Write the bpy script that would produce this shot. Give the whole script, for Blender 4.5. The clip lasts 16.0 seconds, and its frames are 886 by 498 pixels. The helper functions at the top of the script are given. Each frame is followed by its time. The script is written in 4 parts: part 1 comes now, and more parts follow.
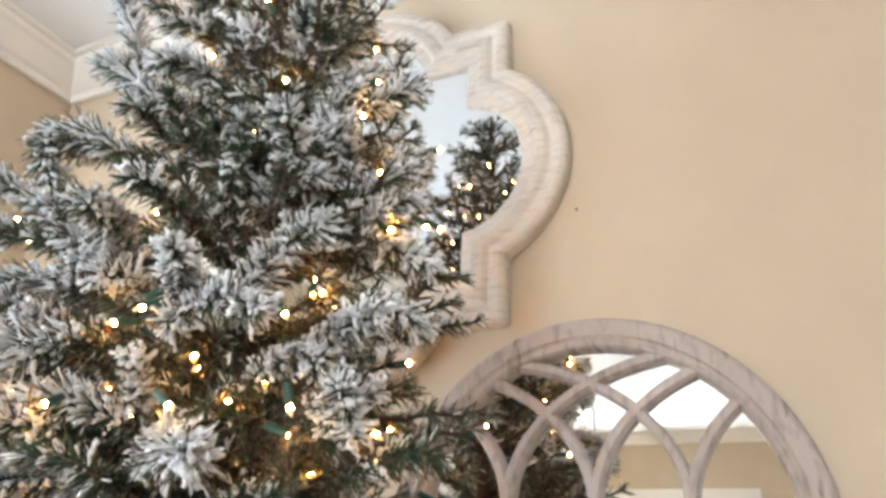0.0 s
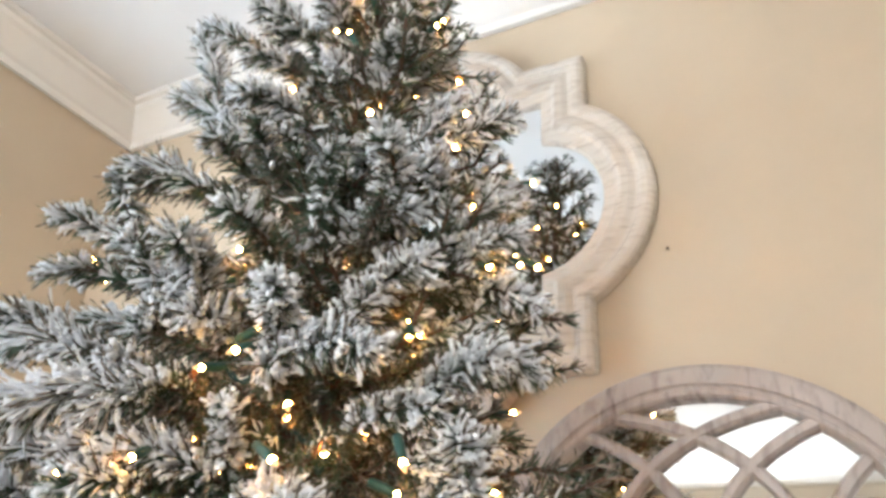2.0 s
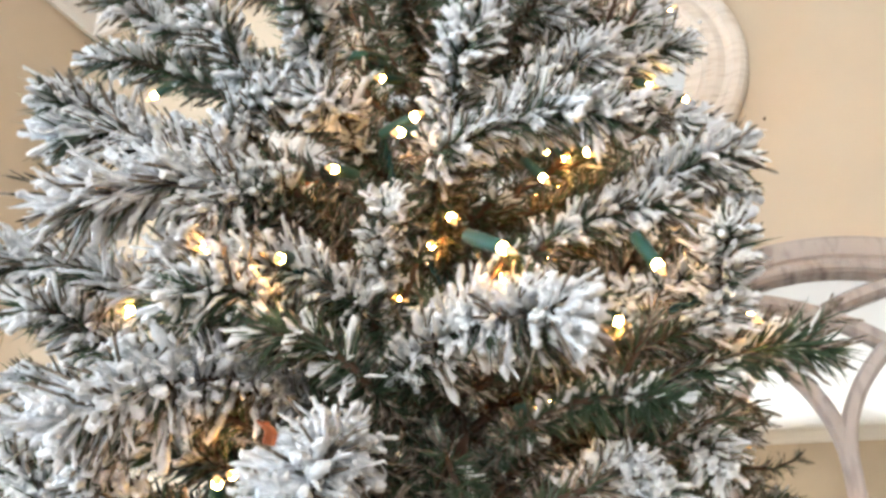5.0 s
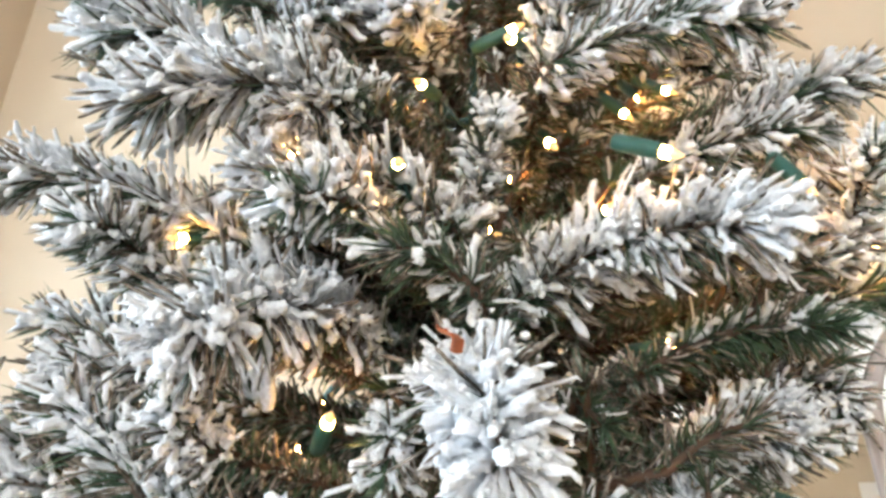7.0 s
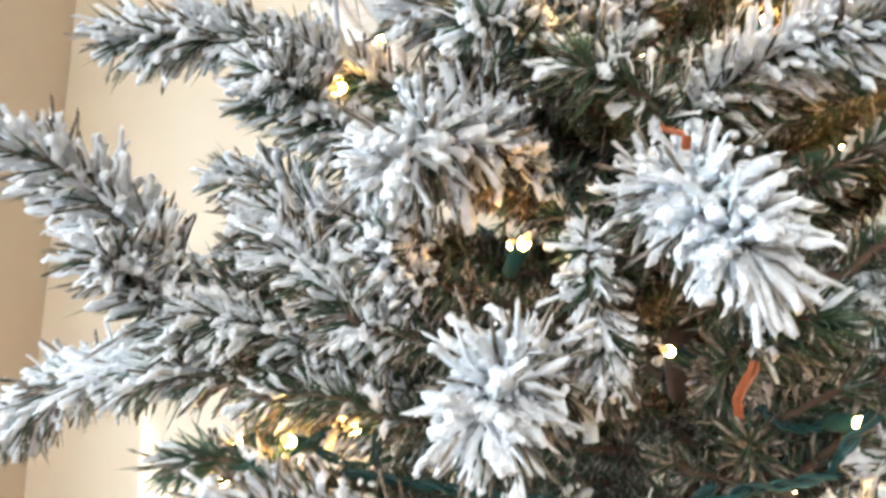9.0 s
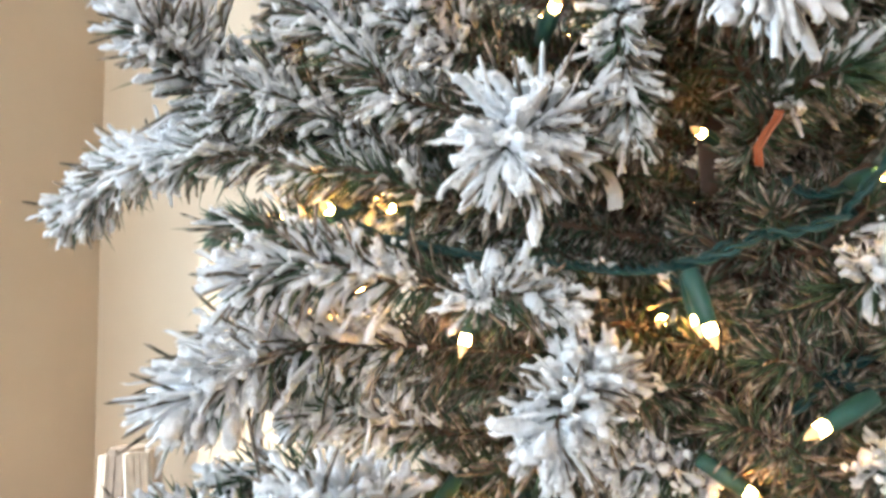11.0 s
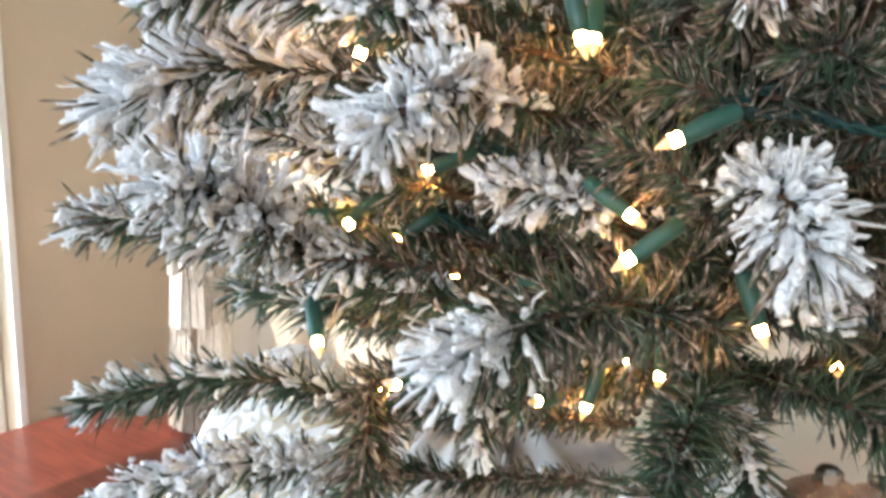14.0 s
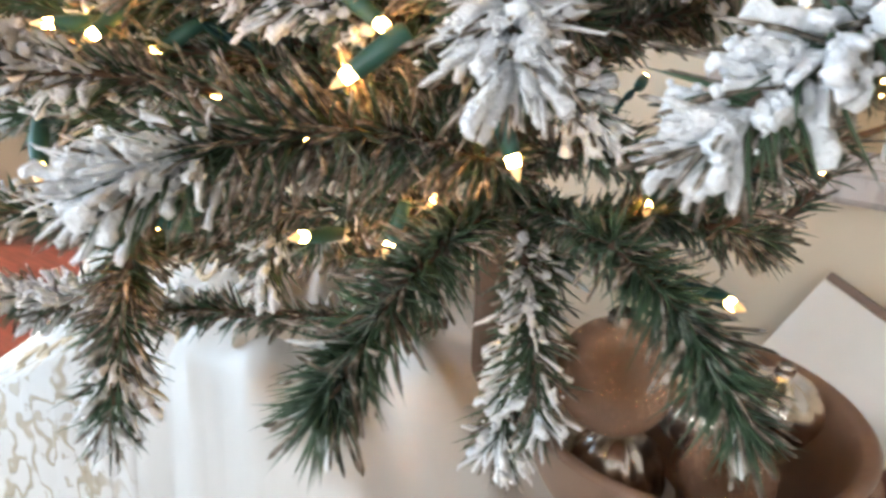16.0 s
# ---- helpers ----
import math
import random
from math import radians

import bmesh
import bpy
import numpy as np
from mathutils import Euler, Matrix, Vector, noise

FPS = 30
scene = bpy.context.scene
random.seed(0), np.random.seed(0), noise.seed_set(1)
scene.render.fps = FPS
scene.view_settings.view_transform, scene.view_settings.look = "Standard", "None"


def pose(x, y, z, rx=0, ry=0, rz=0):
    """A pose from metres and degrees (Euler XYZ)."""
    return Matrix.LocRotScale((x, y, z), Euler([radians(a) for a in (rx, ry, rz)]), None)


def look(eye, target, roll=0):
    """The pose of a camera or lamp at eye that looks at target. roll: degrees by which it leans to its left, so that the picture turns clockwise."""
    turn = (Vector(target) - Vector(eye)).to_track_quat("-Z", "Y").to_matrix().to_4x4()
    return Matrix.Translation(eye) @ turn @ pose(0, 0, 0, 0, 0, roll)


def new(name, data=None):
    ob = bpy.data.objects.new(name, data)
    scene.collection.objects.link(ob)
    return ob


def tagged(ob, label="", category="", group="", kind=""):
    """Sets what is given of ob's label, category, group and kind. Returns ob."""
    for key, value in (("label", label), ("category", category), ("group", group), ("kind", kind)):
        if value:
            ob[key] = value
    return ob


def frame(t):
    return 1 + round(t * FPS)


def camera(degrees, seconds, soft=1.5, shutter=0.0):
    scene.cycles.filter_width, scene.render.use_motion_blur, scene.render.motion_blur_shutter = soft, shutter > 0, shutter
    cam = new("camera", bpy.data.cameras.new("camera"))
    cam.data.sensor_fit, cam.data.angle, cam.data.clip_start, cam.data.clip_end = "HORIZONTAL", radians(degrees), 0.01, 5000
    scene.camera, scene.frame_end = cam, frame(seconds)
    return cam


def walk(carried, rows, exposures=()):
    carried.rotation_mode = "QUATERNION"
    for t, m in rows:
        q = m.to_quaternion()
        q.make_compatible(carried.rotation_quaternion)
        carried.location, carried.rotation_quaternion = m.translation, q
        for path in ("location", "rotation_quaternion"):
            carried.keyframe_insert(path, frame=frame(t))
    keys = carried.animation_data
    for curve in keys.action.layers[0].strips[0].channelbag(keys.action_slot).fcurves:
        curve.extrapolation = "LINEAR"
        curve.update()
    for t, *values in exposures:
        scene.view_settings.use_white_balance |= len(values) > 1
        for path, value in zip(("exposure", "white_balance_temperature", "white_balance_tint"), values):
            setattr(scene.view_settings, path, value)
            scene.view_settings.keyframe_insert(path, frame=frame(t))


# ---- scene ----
cam = camera(62.8, 16.0, soft=3.2, shutter=0.5)
PATH = [
    (0, (0.3036, 0.407, 1.399), (-0.5764, 2.2077, 2.3054), 2.8),
    (0.5, (0.2915, 0.4158, 1.4078), (-0.5984, 2.178, 2.3791), 2.9),
    (1, (0.2739, 0.4213, 1.4111), (-0.6347, 2.1472, 2.4286), 3.0),
    (1.5, (0.2475, 0.4202, 1.4111), (-0.6842, 2.123, 2.4473), 3.4),
    (2, (0.2079, 0.4312, 1.41), (-0.737, 2.1252, 2.4484), 3.8),
    (2.5, (0.1562, 0.451, 1.4067), (-0.7975, 2.1582, 2.4132), 4.6),
    (3, (0.1067, 0.4708, 1.3968), (-0.8415, 2.2187, 2.3384), 4.9),
    (3.5, (0.0682, 0.4796, 1.3924), (-0.8492, 2.266, 2.2922), 5.3),
    (3.7, (0.0506, 0.4829, 1.3891), (-0.8525, 2.2836, 2.2724), 5.4),
    (5.8, (-0.1133, 0.5434, 1.3341), (-0.8041, 2.3749, 2.3373), 0.1),
    (6, (-0.1265, 0.5456, 1.333), (-0.825, 2.3727, 2.3395), 0.7),
    (6.5, (-0.1661, 0.5489, 1.3297), (-0.77, 2.4145, 2.3285), 0.4),
    (7, (-0.1837, 0.5511, 1.3275), (-0.7172, 2.4508, 2.301), -0.4),
    (7.5, (-0.1991, 0.5467, 1.3231), (-0.6996, 2.4739, 2.2592), -1.5),
    (8, (-0.2178, 0.5401, 1.3198), (-0.7898, 2.4783, 2.1899), -2.6),
    (8.5, (-0.2321, 0.5368, 1.3143), (-0.9097, 2.5014, 2.0348), -2.9),
    (9, (-0.2431, 0.5324, 1.3044), (-0.9966, 2.5036, 1.927), -3.1),
    (9.5, (-0.2431, 0.5269, 1.2879), (-1.0692, 2.4915, 1.8335), -3.0),
    (9.7, (-0.242, 0.528, 1.2835), (-1.0945, 2.4915, 1.7906), -3.2),
    (11.8, (-0.231, 0.5357, 1.2351), (-1.1594, 2.53, 1.2967), -1.0),
    (12, (-0.2288, 0.5335, 1.2329), (-1.144, 2.5333, 1.2428), -1.1),
    (12.5, (-0.2123, 0.5302, 1.2241), (-1.1462, 2.5212, 1.1471), -0.8),
    (13, (-0.1837, 0.539, 1.2164), (-1.1627, 2.5047, 1.0778), 0.5),
    (13.5, (-0.1562, 0.5588, 1.212), (-1.2782, 2.4387, 0.9876), 0.8),
    (14, (-0.1364, 0.5764, 1.2032), (-1.3585, 2.3782, 0.8853), 0.8),
    (14.5, (-0.1144, 0.5995, 1.1999), (-1.3992, 2.3287, 0.7511), 0.2),
    (15, (-0.1001, 0.6259, 1.1922), (-1.3761, 2.3254, 0.6235), 1.4),
    (15.5, (-0.0825, 0.6523, 1.19), (-1.2551, 2.3749, 0.486), 1.5),
    (16, (-0.0638, 0.671, 1.19), (-1.1781, 2.3991, 0.4101), 2.0),
]
walk(cam, [(t, look(eye, target, roll)) for t, eye, target, roll in PATH],
     [(0, 0.80, 6280, 10), (3.5, 0.86, 6300, 10), (6, 1.03, 6350, 9), (9.5, 0.92, 6250, 8), (12, 0.74, 6150, 9), (14, 0.84, 5950, 8), (16, 0.82, 6100, 9)])

# ---- world, sun and window light ----
world = bpy.data.worlds.new("sky")
scene.world = world
world.use_nodes = True
wn = world.node_tree
sky = wn.nodes.new("ShaderNodeTexSky")
sky.sky_type, sky.sun_disc = "NISHITA", False
sky.sun_elevation, sky.sun_rotation = radians(48.5), radians(143.5)
wn.links.new(sky.outputs[0], wn.nodes["Background"].inputs[0])
wn.nodes["Background"].inputs[1].default_value = 0.06


def area(name, m, sx, sy, watts, colour):
    lamp = bpy.data.lights.new(name, "AREA")
    lamp.shape, lamp.size, lamp.size_y, lamp.energy, lamp.color = "RECTANGLE", sx, sy, watts, colour
    ob = new(name, lamp)
    ob.matrix_world = m
    return ob


sun_lamp = bpy.data.lights.new("sun", "SUN")
sun_lamp.energy, sun_lamp.angle, sun_lamp.color = 5.0, radians(0.8), (1.0, 0.95, 0.88)
new("sun", sun_lamp).matrix_world = look((-2.7, -1.70, 4.65), (-0.7, 1.0, 0.85))
# sky light standing in the openings of the side window and of the window across the room
area("side_window_light", look((-1.52, 0.42, 1.52), (0.0, 0.75, 1.35)), 1.05, 1.2, 14.0, (0.66, 0.83, 1.0))
area("far_window_light", look((-0.6, -4.26, 1.35), (0.0, 1.0, 1.5)), 1.05, 1.4, 36.0, (0.90, 0.96, 1.0))
# added fill lamp in an unseen opening, to brighten the side wall
area("added_fill_light", look((2.0, -4.26, 1.35), (-1.0, 1.2, 1.4)), 1.2, 1.4, 29.0, (0.92, 0.96, 1.0))

# ---- materials ----


def material(name):
    m = bpy.data.materials.new(name)
    m.use_nodes = True
    nt = m.node_tree
    return m, nt, nt.nodes["Principled BSDF"]


def node(nt, kind, **values):
    n = nt.nodes.new(kind)
    for k, v in values.items():
        n.inputs[k].default_value = v
    return n


def noise_at(nt, scale, detail=4.0, stretch=None, space="Object"):
    co = nt.nodes.new("ShaderNodeTexCoord")
    mp = nt.nodes.new("ShaderNodeMapping")
    nt.links.new(co.outputs[space], mp.inputs[0])
    if stretch:
        mp.inputs["Scale"].default_value = stretch
    tex = node(nt, "ShaderNodeTexNoise", Scale=scale, Detail=detail)
    nt.links.new(mp.outputs[0], tex.inputs["Vector"])
    return tex.outputs["Fac"]


def ramp(nt, fac, stops):
    r = nt.nodes.new("ShaderNodeValToRGB")
    while len(r.color_ramp.elements) < len(stops):
        r.color_ramp.elements.new(0.5)
    for e, (p, c) in zip(r.color_ramp.elements, stops):
        e.position, e.color = p, (*c, 1)
    nt.links.new(fac, r.inputs[0])
    return r.outputs[0]


def mix(nt, fac, a, b, blend="MIX"):
    m = nt.nodes.new("ShaderNodeMix")
    m.data_type, m.blend_type = "RGBA", blend
    for value, socket in ((fac, m.inputs[0]), (a, m.inputs[6]), (b, m.inputs[7])):
        if isinstance(value, (int, float)):
            socket.default_value = value
        elif isinstance(value, tuple):
            socket.default_value = (*value, 1)
        else:
            nt.links.new(value, socket)
    return m.outputs[2]


def bump(nt, bsdf, fac, strength, distance):
    b = node(nt, "ShaderNodeBump", Strength=strength, Distance=distance)
    nt.links.new(fac, b.inputs["Height"])
    nt.links.new(b.outputs[0], bsdf.inputs["Normal"])


def plain(name, colour, rough, metal=0.0, vary=0.12, scale=30.0, relief=0.0, stretch=None):
    """A surface of one colour with soft mottling at two scales."""
    m, nt, b = material(name)
    dark = tuple(c * (1 - vary) for c in colour)
    light_ = tuple(min(1, c * (1 + vary)) for c in colour)
    big = ramp(nt, noise_at(nt, scale * 0.12, 3, stretch), [(0.3, dark), (0.7, light_)])
    col = mix(nt, 0.5, big, ramp(nt, noise_at(nt, scale, 6, stretch), [(0.25, dark), (0.75, light_)]))
    nt.links.new(col, b.inputs["Base Color"])
    b.inputs["Roughness"].default_value, b.inputs["Metallic"].default_value = rough, metal
    if relief:
        bump(nt, b, noise_at(nt, scale * 3, 5, stretch), 0.4, relief)
    return m


WALL = plain("cream_wall_paint", (0.575, 0.468, 0.338), 0.6, vary=0.06, scale=9, relief=0.0006)
CEILING = plain("ceiling_paint", (0.80, 0.80, 0.79), 0.8, vary=0.02, scale=8, relief=0.0005)
TRIM = plain("white_trim_paint", (0.80, 0.77, 0.72), 0.35, vary=0.03, scale=20)
FLOOR = plain("brown_carpet", (0.30, 0.22, 0.15), 0.95, vary=0.25, scale=60, relief=0.003)


def whitewash(name, pale, mid, dark, stretch):
    m, nt, b = material(name)
    grain = noise_at(nt, 26, 8, stretch)
    col = ramp(nt, grain, [(0.32, mid), (0.5, pale), (0.75, pale)])
    wear = ramp(nt, noise_at(nt, 13, 9, stretch), [(0.60, (0, 0, 0)), (0.70, (1, 1, 1))])
    stain = ramp(nt, noise_at(nt, 5, 4), [(0.35, (0.86, 0.84, 0.82)), (0.7, (1, 1, 1))])
    col = mix(nt, 1.0, col, stain, "MULTIPLY")
    w = mix(nt, wear, (0.0, 0.0, 0.0), (0.75, 0.75, 0.75))
    col = mix(nt, w, col, dark)
    nt.links.new(col, b.inputs["Base Color"])
    b.inputs["Roughness"].default_value = 0.65
    bump(nt, b, grain, 0.35, 0.0012)
    return m


WASHED = whitewash("whitewashed_wood", (0.70, 0.64, 0.56), (0.58, 0.51, 0.43), (0.40, 0.33, 0.26), (1, 1, 5))
GREYWOOD = whitewash("greyed_wood", (0.50, 0.44, 0.40), (0.38, 0.32, 0.29), (0.13, 0.10, 0.085), (3, 1, 1))
MIRROR, _nt, _b = material("mirror_glass")
_b.inputs["Base Color"].default_value, _b.inputs["Metallic"].default_value, _b.inputs["Roughness"].default_value = (0.88, 0.9, 0.9, 1), 1.0, 0.01

NEEDLE, _nt, _b = material("green_needles")
_g = ramp(_nt, noise_at(_nt, 45, 3), [(0.3, (0.022, 0.046, 0.023)), (0.6, (0.054, 0.108, 0.052)), (0.8, (0.098, 0.165, 0.092))])
_f = ramp(_nt, noise_at(_nt, 60, 4), [(0.57, (0, 0, 0)), (0.74, (0.55, 0.55, 0.55))])
_nt.links.new(mix(_nt, _f, _g, (0.62, 0.66, 0.64)), _b.inputs["Base Color"])
_b.inputs["Roughness"].default_value = 0.45
FLOCK, _nt, _b = material("snow_flock")
_geo = _nt.nodes.new("ShaderNodeNewGeometry")
_tuft = ramp(_nt, _geo.outputs["Random Per Island"], [(0.0, (0.84, 0.85, 0.86)), (0.3, (0.96, 0.96, 0.97)), (1.0, (1.0, 1.0, 1.0))])
_nt.links.new(mix(_nt, 1.0, ramp(_nt, noise_at(_nt, 160, 6), [(0.26, (0.76, 0.78, 0.79)), (0.52, (0.93, 0.95, 0.97))]), _tuft, "MULTIPLY"), _b.inputs["Base Color"])
_b.inputs["Roughness"].default_value = 0.95
bump(_nt, _b, noise_at(_nt, 420, 8), 0.9, 0.0028)
DUSTED, _nt, _b = material("dusted_needles")
_nt.links.new(ramp(_nt, noise_at(_nt, 160, 5), [(0.36, (0.045, 0.046, 0.032)), (0.52, (0.22, 0.18, 0.14)), (0.72, (0.54, 0.50, 0.46))]), _b.inputs["Base Color"])
_b.inputs["Roughness"].default_value = 0.9
BARK = plain("brown_wrapped_stem", (0.10, 0.062, 0.04), 0.85, vary=0.35, scale=120, relief=0.001)
CABLE = plain("green_cable", (0.010, 0.055, 0.052), 0.4, vary=0.2, scale=80)
SOCKET = plain("green_plastic", (0.025, 0.095, 0.075), 0.38, vary=0.12, scale=90)
BULB, _nt, _b = material("lit_bulb")
_b.inputs["Base Color"].default_value = (1.0, 0.85, 0.6, 1)
_b.inputs["Emission Color"].default_value = (1.0, 0.44, 0.10, 1)
_b.inputs["Emission Strength"].default_value = 115.0
AMBER, _nt, _b = material("amber_lit_glass")
_b.inputs["Base Color"].default_value, _b.inputs["Roughness"].default_value = (0.9, 0.7, 0.4, 1), 0.15
_b.inputs["Emission Color"].default_value, _b.inputs["Emission Strength"].default_value = (1.0, 0.55, 0.18, 1), 0.5
COPPERTAG = plain("orange_paper", (0.36, 0.095, 0.028), 0.5, vary=0.25, scale=60)
WHITETAG = plain("white_paper", (0.80, 0.79, 0.76), 0.6, vary=0.05)


def mahogany():
    m, nt, b = material("mahogany")
    grain = noise_at(nt, 14, 7, (1, 14, 14))
    nt.links.new(ramp(nt, grain, [(0.3, (0.045, 0.008, 0.005)), (0.55, (0.115, 0.024, 0.013)), (0.8, (0.17, 0.042, 0.022))]), b.inputs["Base Color"])
    b.inputs["Roughness"].default_value = 0.28
    bump(nt, b, grain, 0.08, 0.0006)
    return m


MAHOGANY = mahogany()
STEEL = plain("polished_edge", (0.74, 0.72, 0.74), 0.16, 1.0, vary=0.08, scale=40)
SATIN = plain("white_satin", (0.50, 0.48, 0.45), 0.45, vary=0.04, scale=25, relief=0.0008)


def embroidered():
    """White satin; its far end carries cream scrollwork."""
    m = plain("embroidered_satin", (0.50, 0.48, 0.45), 0.45, vary=0.05, scale=25, relief=0.0008)
    nt = m.node_tree
    b = nt.nodes["Principled BSDF"]
    was = b.inputs["Base Color"].links[0].from_socket
    lines = ramp(nt, noise_at(nt, 26, 1), [(0.44, (0, 0, 0)), (0.47, (1, 1, 1)), (0.50, (1, 1, 1)), (0.53, (0, 0, 0))])
    leaf = ramp(nt, noise_at(nt, 60, 2), [(0.60, (0, 0, 0)), (0.64, (0.8, 0.8, 0.8))])
    place = nt.nodes.new("ShaderNodeSeparateXYZ")
    co = nt.nodes.new("ShaderNodeTexCoord")
    nt.links.new(co.outputs["Object"], place.inputs[0])
    shift = nt.nodes.new("ShaderNodeMath")
    shift.operation = "ADD"
    shift.inputs[1].default_value = 1.0
    nt.links.new(place.outputs["X"], shift.inputs[0])
    end_part = ramp(nt, shift.outputs[0], [(0.42, (1, 1, 1)), (0.50, (0, 0, 0))])
    both = mix(nt, 1.0, mix(nt, 1.0, lines, leaf, "ADD"), end_part, "MULTIPLY")
    nt.links.new(mix(nt, both, was, (0.34, 0.28, 0.20)), b.inputs["Base Color"])
    bump(nt, b, both, 0.6, 0.002)
    return m


EMBROIDERED = embroidered()
HEMCLOTH = plain("beige_hem", (0.42, 0.35, 0.28), 0.7, vary=0.12, scale=60, relief=0.001)
THREAD = plain("gold_cream_thread", (0.52, 0.43, 0.30), 0.5, vary=0.2, scale=80)
CERAMIC = plain("white_ceramic", (0.82, 0.81, 0.77), 0.22, vary=0.05, scale=20)
CHIP = plain("weathered_wood_chip", (0.56, 0.50, 0.43), 0.75, vary=0.4, scale=60, relief=0.002, stretch=(6, 6, 1))
_nt = CHIP.node_tree
_info = _nt.nodes.new("ShaderNodeObjectInfo")
_b = _nt.nodes["Principled BSDF"]
_was = _b.inputs["Base Color"].links[0].from_socket
_nt.links.new(mix(_nt, 1.0, _was, ramp(_nt, _info.outputs["Random"], [(0.0, (0.16, 0.13, 0.11)), (0.4, (0.7, 0.62, 0.55)), (1.0, (1.25, 1.25, 1.22))]), "MULTIPLY"), _b.inputs["Base Color"])
GLITTER, _nt, _b = material("copper_glitter")
_v = node(_nt, "ShaderNodeTexVoronoi", Scale=420.0)
_nt.links.new(ramp(_nt, _v.outputs["Color"], [(0.2, (0.22, 0.11, 0.07)), (0.6, (0.50, 0.30, 0.20)), (0.85, (1.0, 0.80, 0.62))]), _b.inputs["Base Color"])
_b.inputs["Metallic"].default_value, _b.inputs["Roughness"].default_value = 0.9, 0.22
bump(_nt, _b, _v.outputs["Distance"], 0.6, 0.0025)
SILVER = plain("antique_silver", (0.62, 0.58, 0.53), 0.22, 1.0, vary=0.2, scale=60)
BRASSRIM = plain("brown_wood_rim", (0.20, 0.125, 0.085), 0.4, vary=0.3, scale=40)
CREAM = plain("cream_card", (0.80, 0.74, 0.66), 0.6, vary=0.05)

# ---- mesh helpers ----


def part(name, bm, mat, parent=None, label="", smooth=False):
    me = bpy.data.meshes.new(name)
    bm.to_mesh(me)
    bm.free()
    if smooth:
        for p in me.polygons:
            p.use_smooth = True
    for m in mat if isinstance(mat, tuple) else (mat,):
        me.materials.append(m)
    ob = new(name, me)
    if parent is not None:
        ob.parent = parent
        ob.matrix_parent_inverse = Matrix.Translation(parent.matrix_world.translation).inverted() if parent.type == "EMPTY" else Matrix()
    if label:
        tagged(ob, label)
    return ob


def empty(name, at=(0, 0, 0), **tags):
    ob = new(name)
    ob.empty_display_size = 0.05
    ob.location = at
    ob.matrix_world = Matrix.Translation(at)
    return tagged(ob, **tags)


def box(lo, hi, bevel=0.0):
    bm = bmesh.new()
    bmesh.ops.create_cube(bm, size=1)
    for v in bm.verts:
        v.co = [lo[i] + (v.co[i] + 0.5) * (hi[i] - lo[i]) for i in range(3)]
    if bevel:
        bmesh.ops.bevel(bm, geom=bm.edges[:], offset=bevel, segments=2, affect="EDGES")
    return bm


def rings(loops, closed_loop=True, cap=False, bm=None):
    """Skin between loops of equal length."""
    bm = bm or bmesh.new()
    vs = [[bm.verts.new(p) for p in loop] for loop in loops]
    n = len(vs[0])
    for a, b in zip(vs, vs[1:]):
        for i in range(n if closed_loop else n - 1):
            j = (i + 1) % n
            bm.faces.new((a[i], a[j], b[j], b[i]))
    if cap:
        bm.faces.new(vs[0][::-1])
        bm.faces.new(vs[-1])
    bmesh.ops.recalc_face_normals(bm, faces=bm.faces)
    return bm


def lathe(profile, n=40, wobble=0.0, lobes=0, at=(0, 0, 0)):
    """A turned body from (radius, height) pairs."""
    loops = []
    for r, h in profile:
        loops.append([(at[0] + r * (1 + wobble * math.cos(lobes * a)) * math.cos(a), at[1] + r * (1 + wobble * math.cos(lobes * a)) * math.sin(a), at[2] + h)
                      for a in (2 * math.pi * i / n for i in range(n))])
    return rings(loops, cap=True)


def sweep(path, section, up=Vector((0, -1, 0)), bm=None):
    """A bar of the given section (across, out) along a path; out is along up."""
    loops = []
    for i, p in enumerate(path):
        a, b = Vector(path[max(i - 1, 0)]), Vector(path[min(i + 1, len(path) - 1)])
        side = (b - a).normalized().cross(up).normalized()
        loops.append([Vector(p) + side * s + up * o for s, o in section])
    return rings(loops, cap=True, bm=bm)


# ---- room ----
XL, XR, YB, YM, ZC = -1.36, 3.0, -4.1, 1.452, 2.625   # left, right, far and mirror walls, ceiling
T = 0.14
WY0, WY1, WZ0, WZ1 = -0.10, 1.135, 0.70, 2.15           # side window opening
FX0, FX1, FZ0, FZ1 = -1.15, -0.08, 0.60, 2.06              # window across the room
HX0, HX1 = 1.4, 2.6                                    # unseen second window in the far wall, added for fill light


def wall(name, boxes, label):
    bm = bmesh.new()
    for lo, hi in boxes:
        b = box(lo, hi)
        me = bpy.data.meshes.new("tmp")
        b.to_mesh(me)
        b.free()
        bm.from_mesh(me)
        bpy.data.meshes.remove(me)
    return tagged(part(name, bm, WALL), label, "wall", kind="structure")


wall("wall_mirror", [((XL - T, YM, 0), (XR + T, YM + T, ZC))], "smooth cream painted wall carrying two mirrors")
wall("wall_side", [((XL - T, YB, 0), (XL, WY0, ZC)), ((XL - T, WY1, 0), (XL, YM, ZC)), ((XL - T, WY0, 0), (XL, WY1, WZ0)), ((XL - T, WY0, WZ1), (XL, WY1, ZC))],
     "cream painted wall with a tall window")
wall("wall_far", [((XL - T, YB - T, 0), (FX0, YB, ZC)), ((FX1, YB - T, 0), (HX0, YB, ZC)), ((HX1, YB - T, 0), (XR + T, YB, ZC)), ((FX0, YB - T, 0), (FX1, YB, FZ0)), ((FX0, YB - T, FZ1), (FX1, YB, ZC)),
                   ((HX0, YB - T, 0), (HX1, YB, FZ0)), ((HX0, YB - T, FZ1), (HX1, YB, ZC))], "cream painted wall with a wide window and a second, unseen one added for fill light")
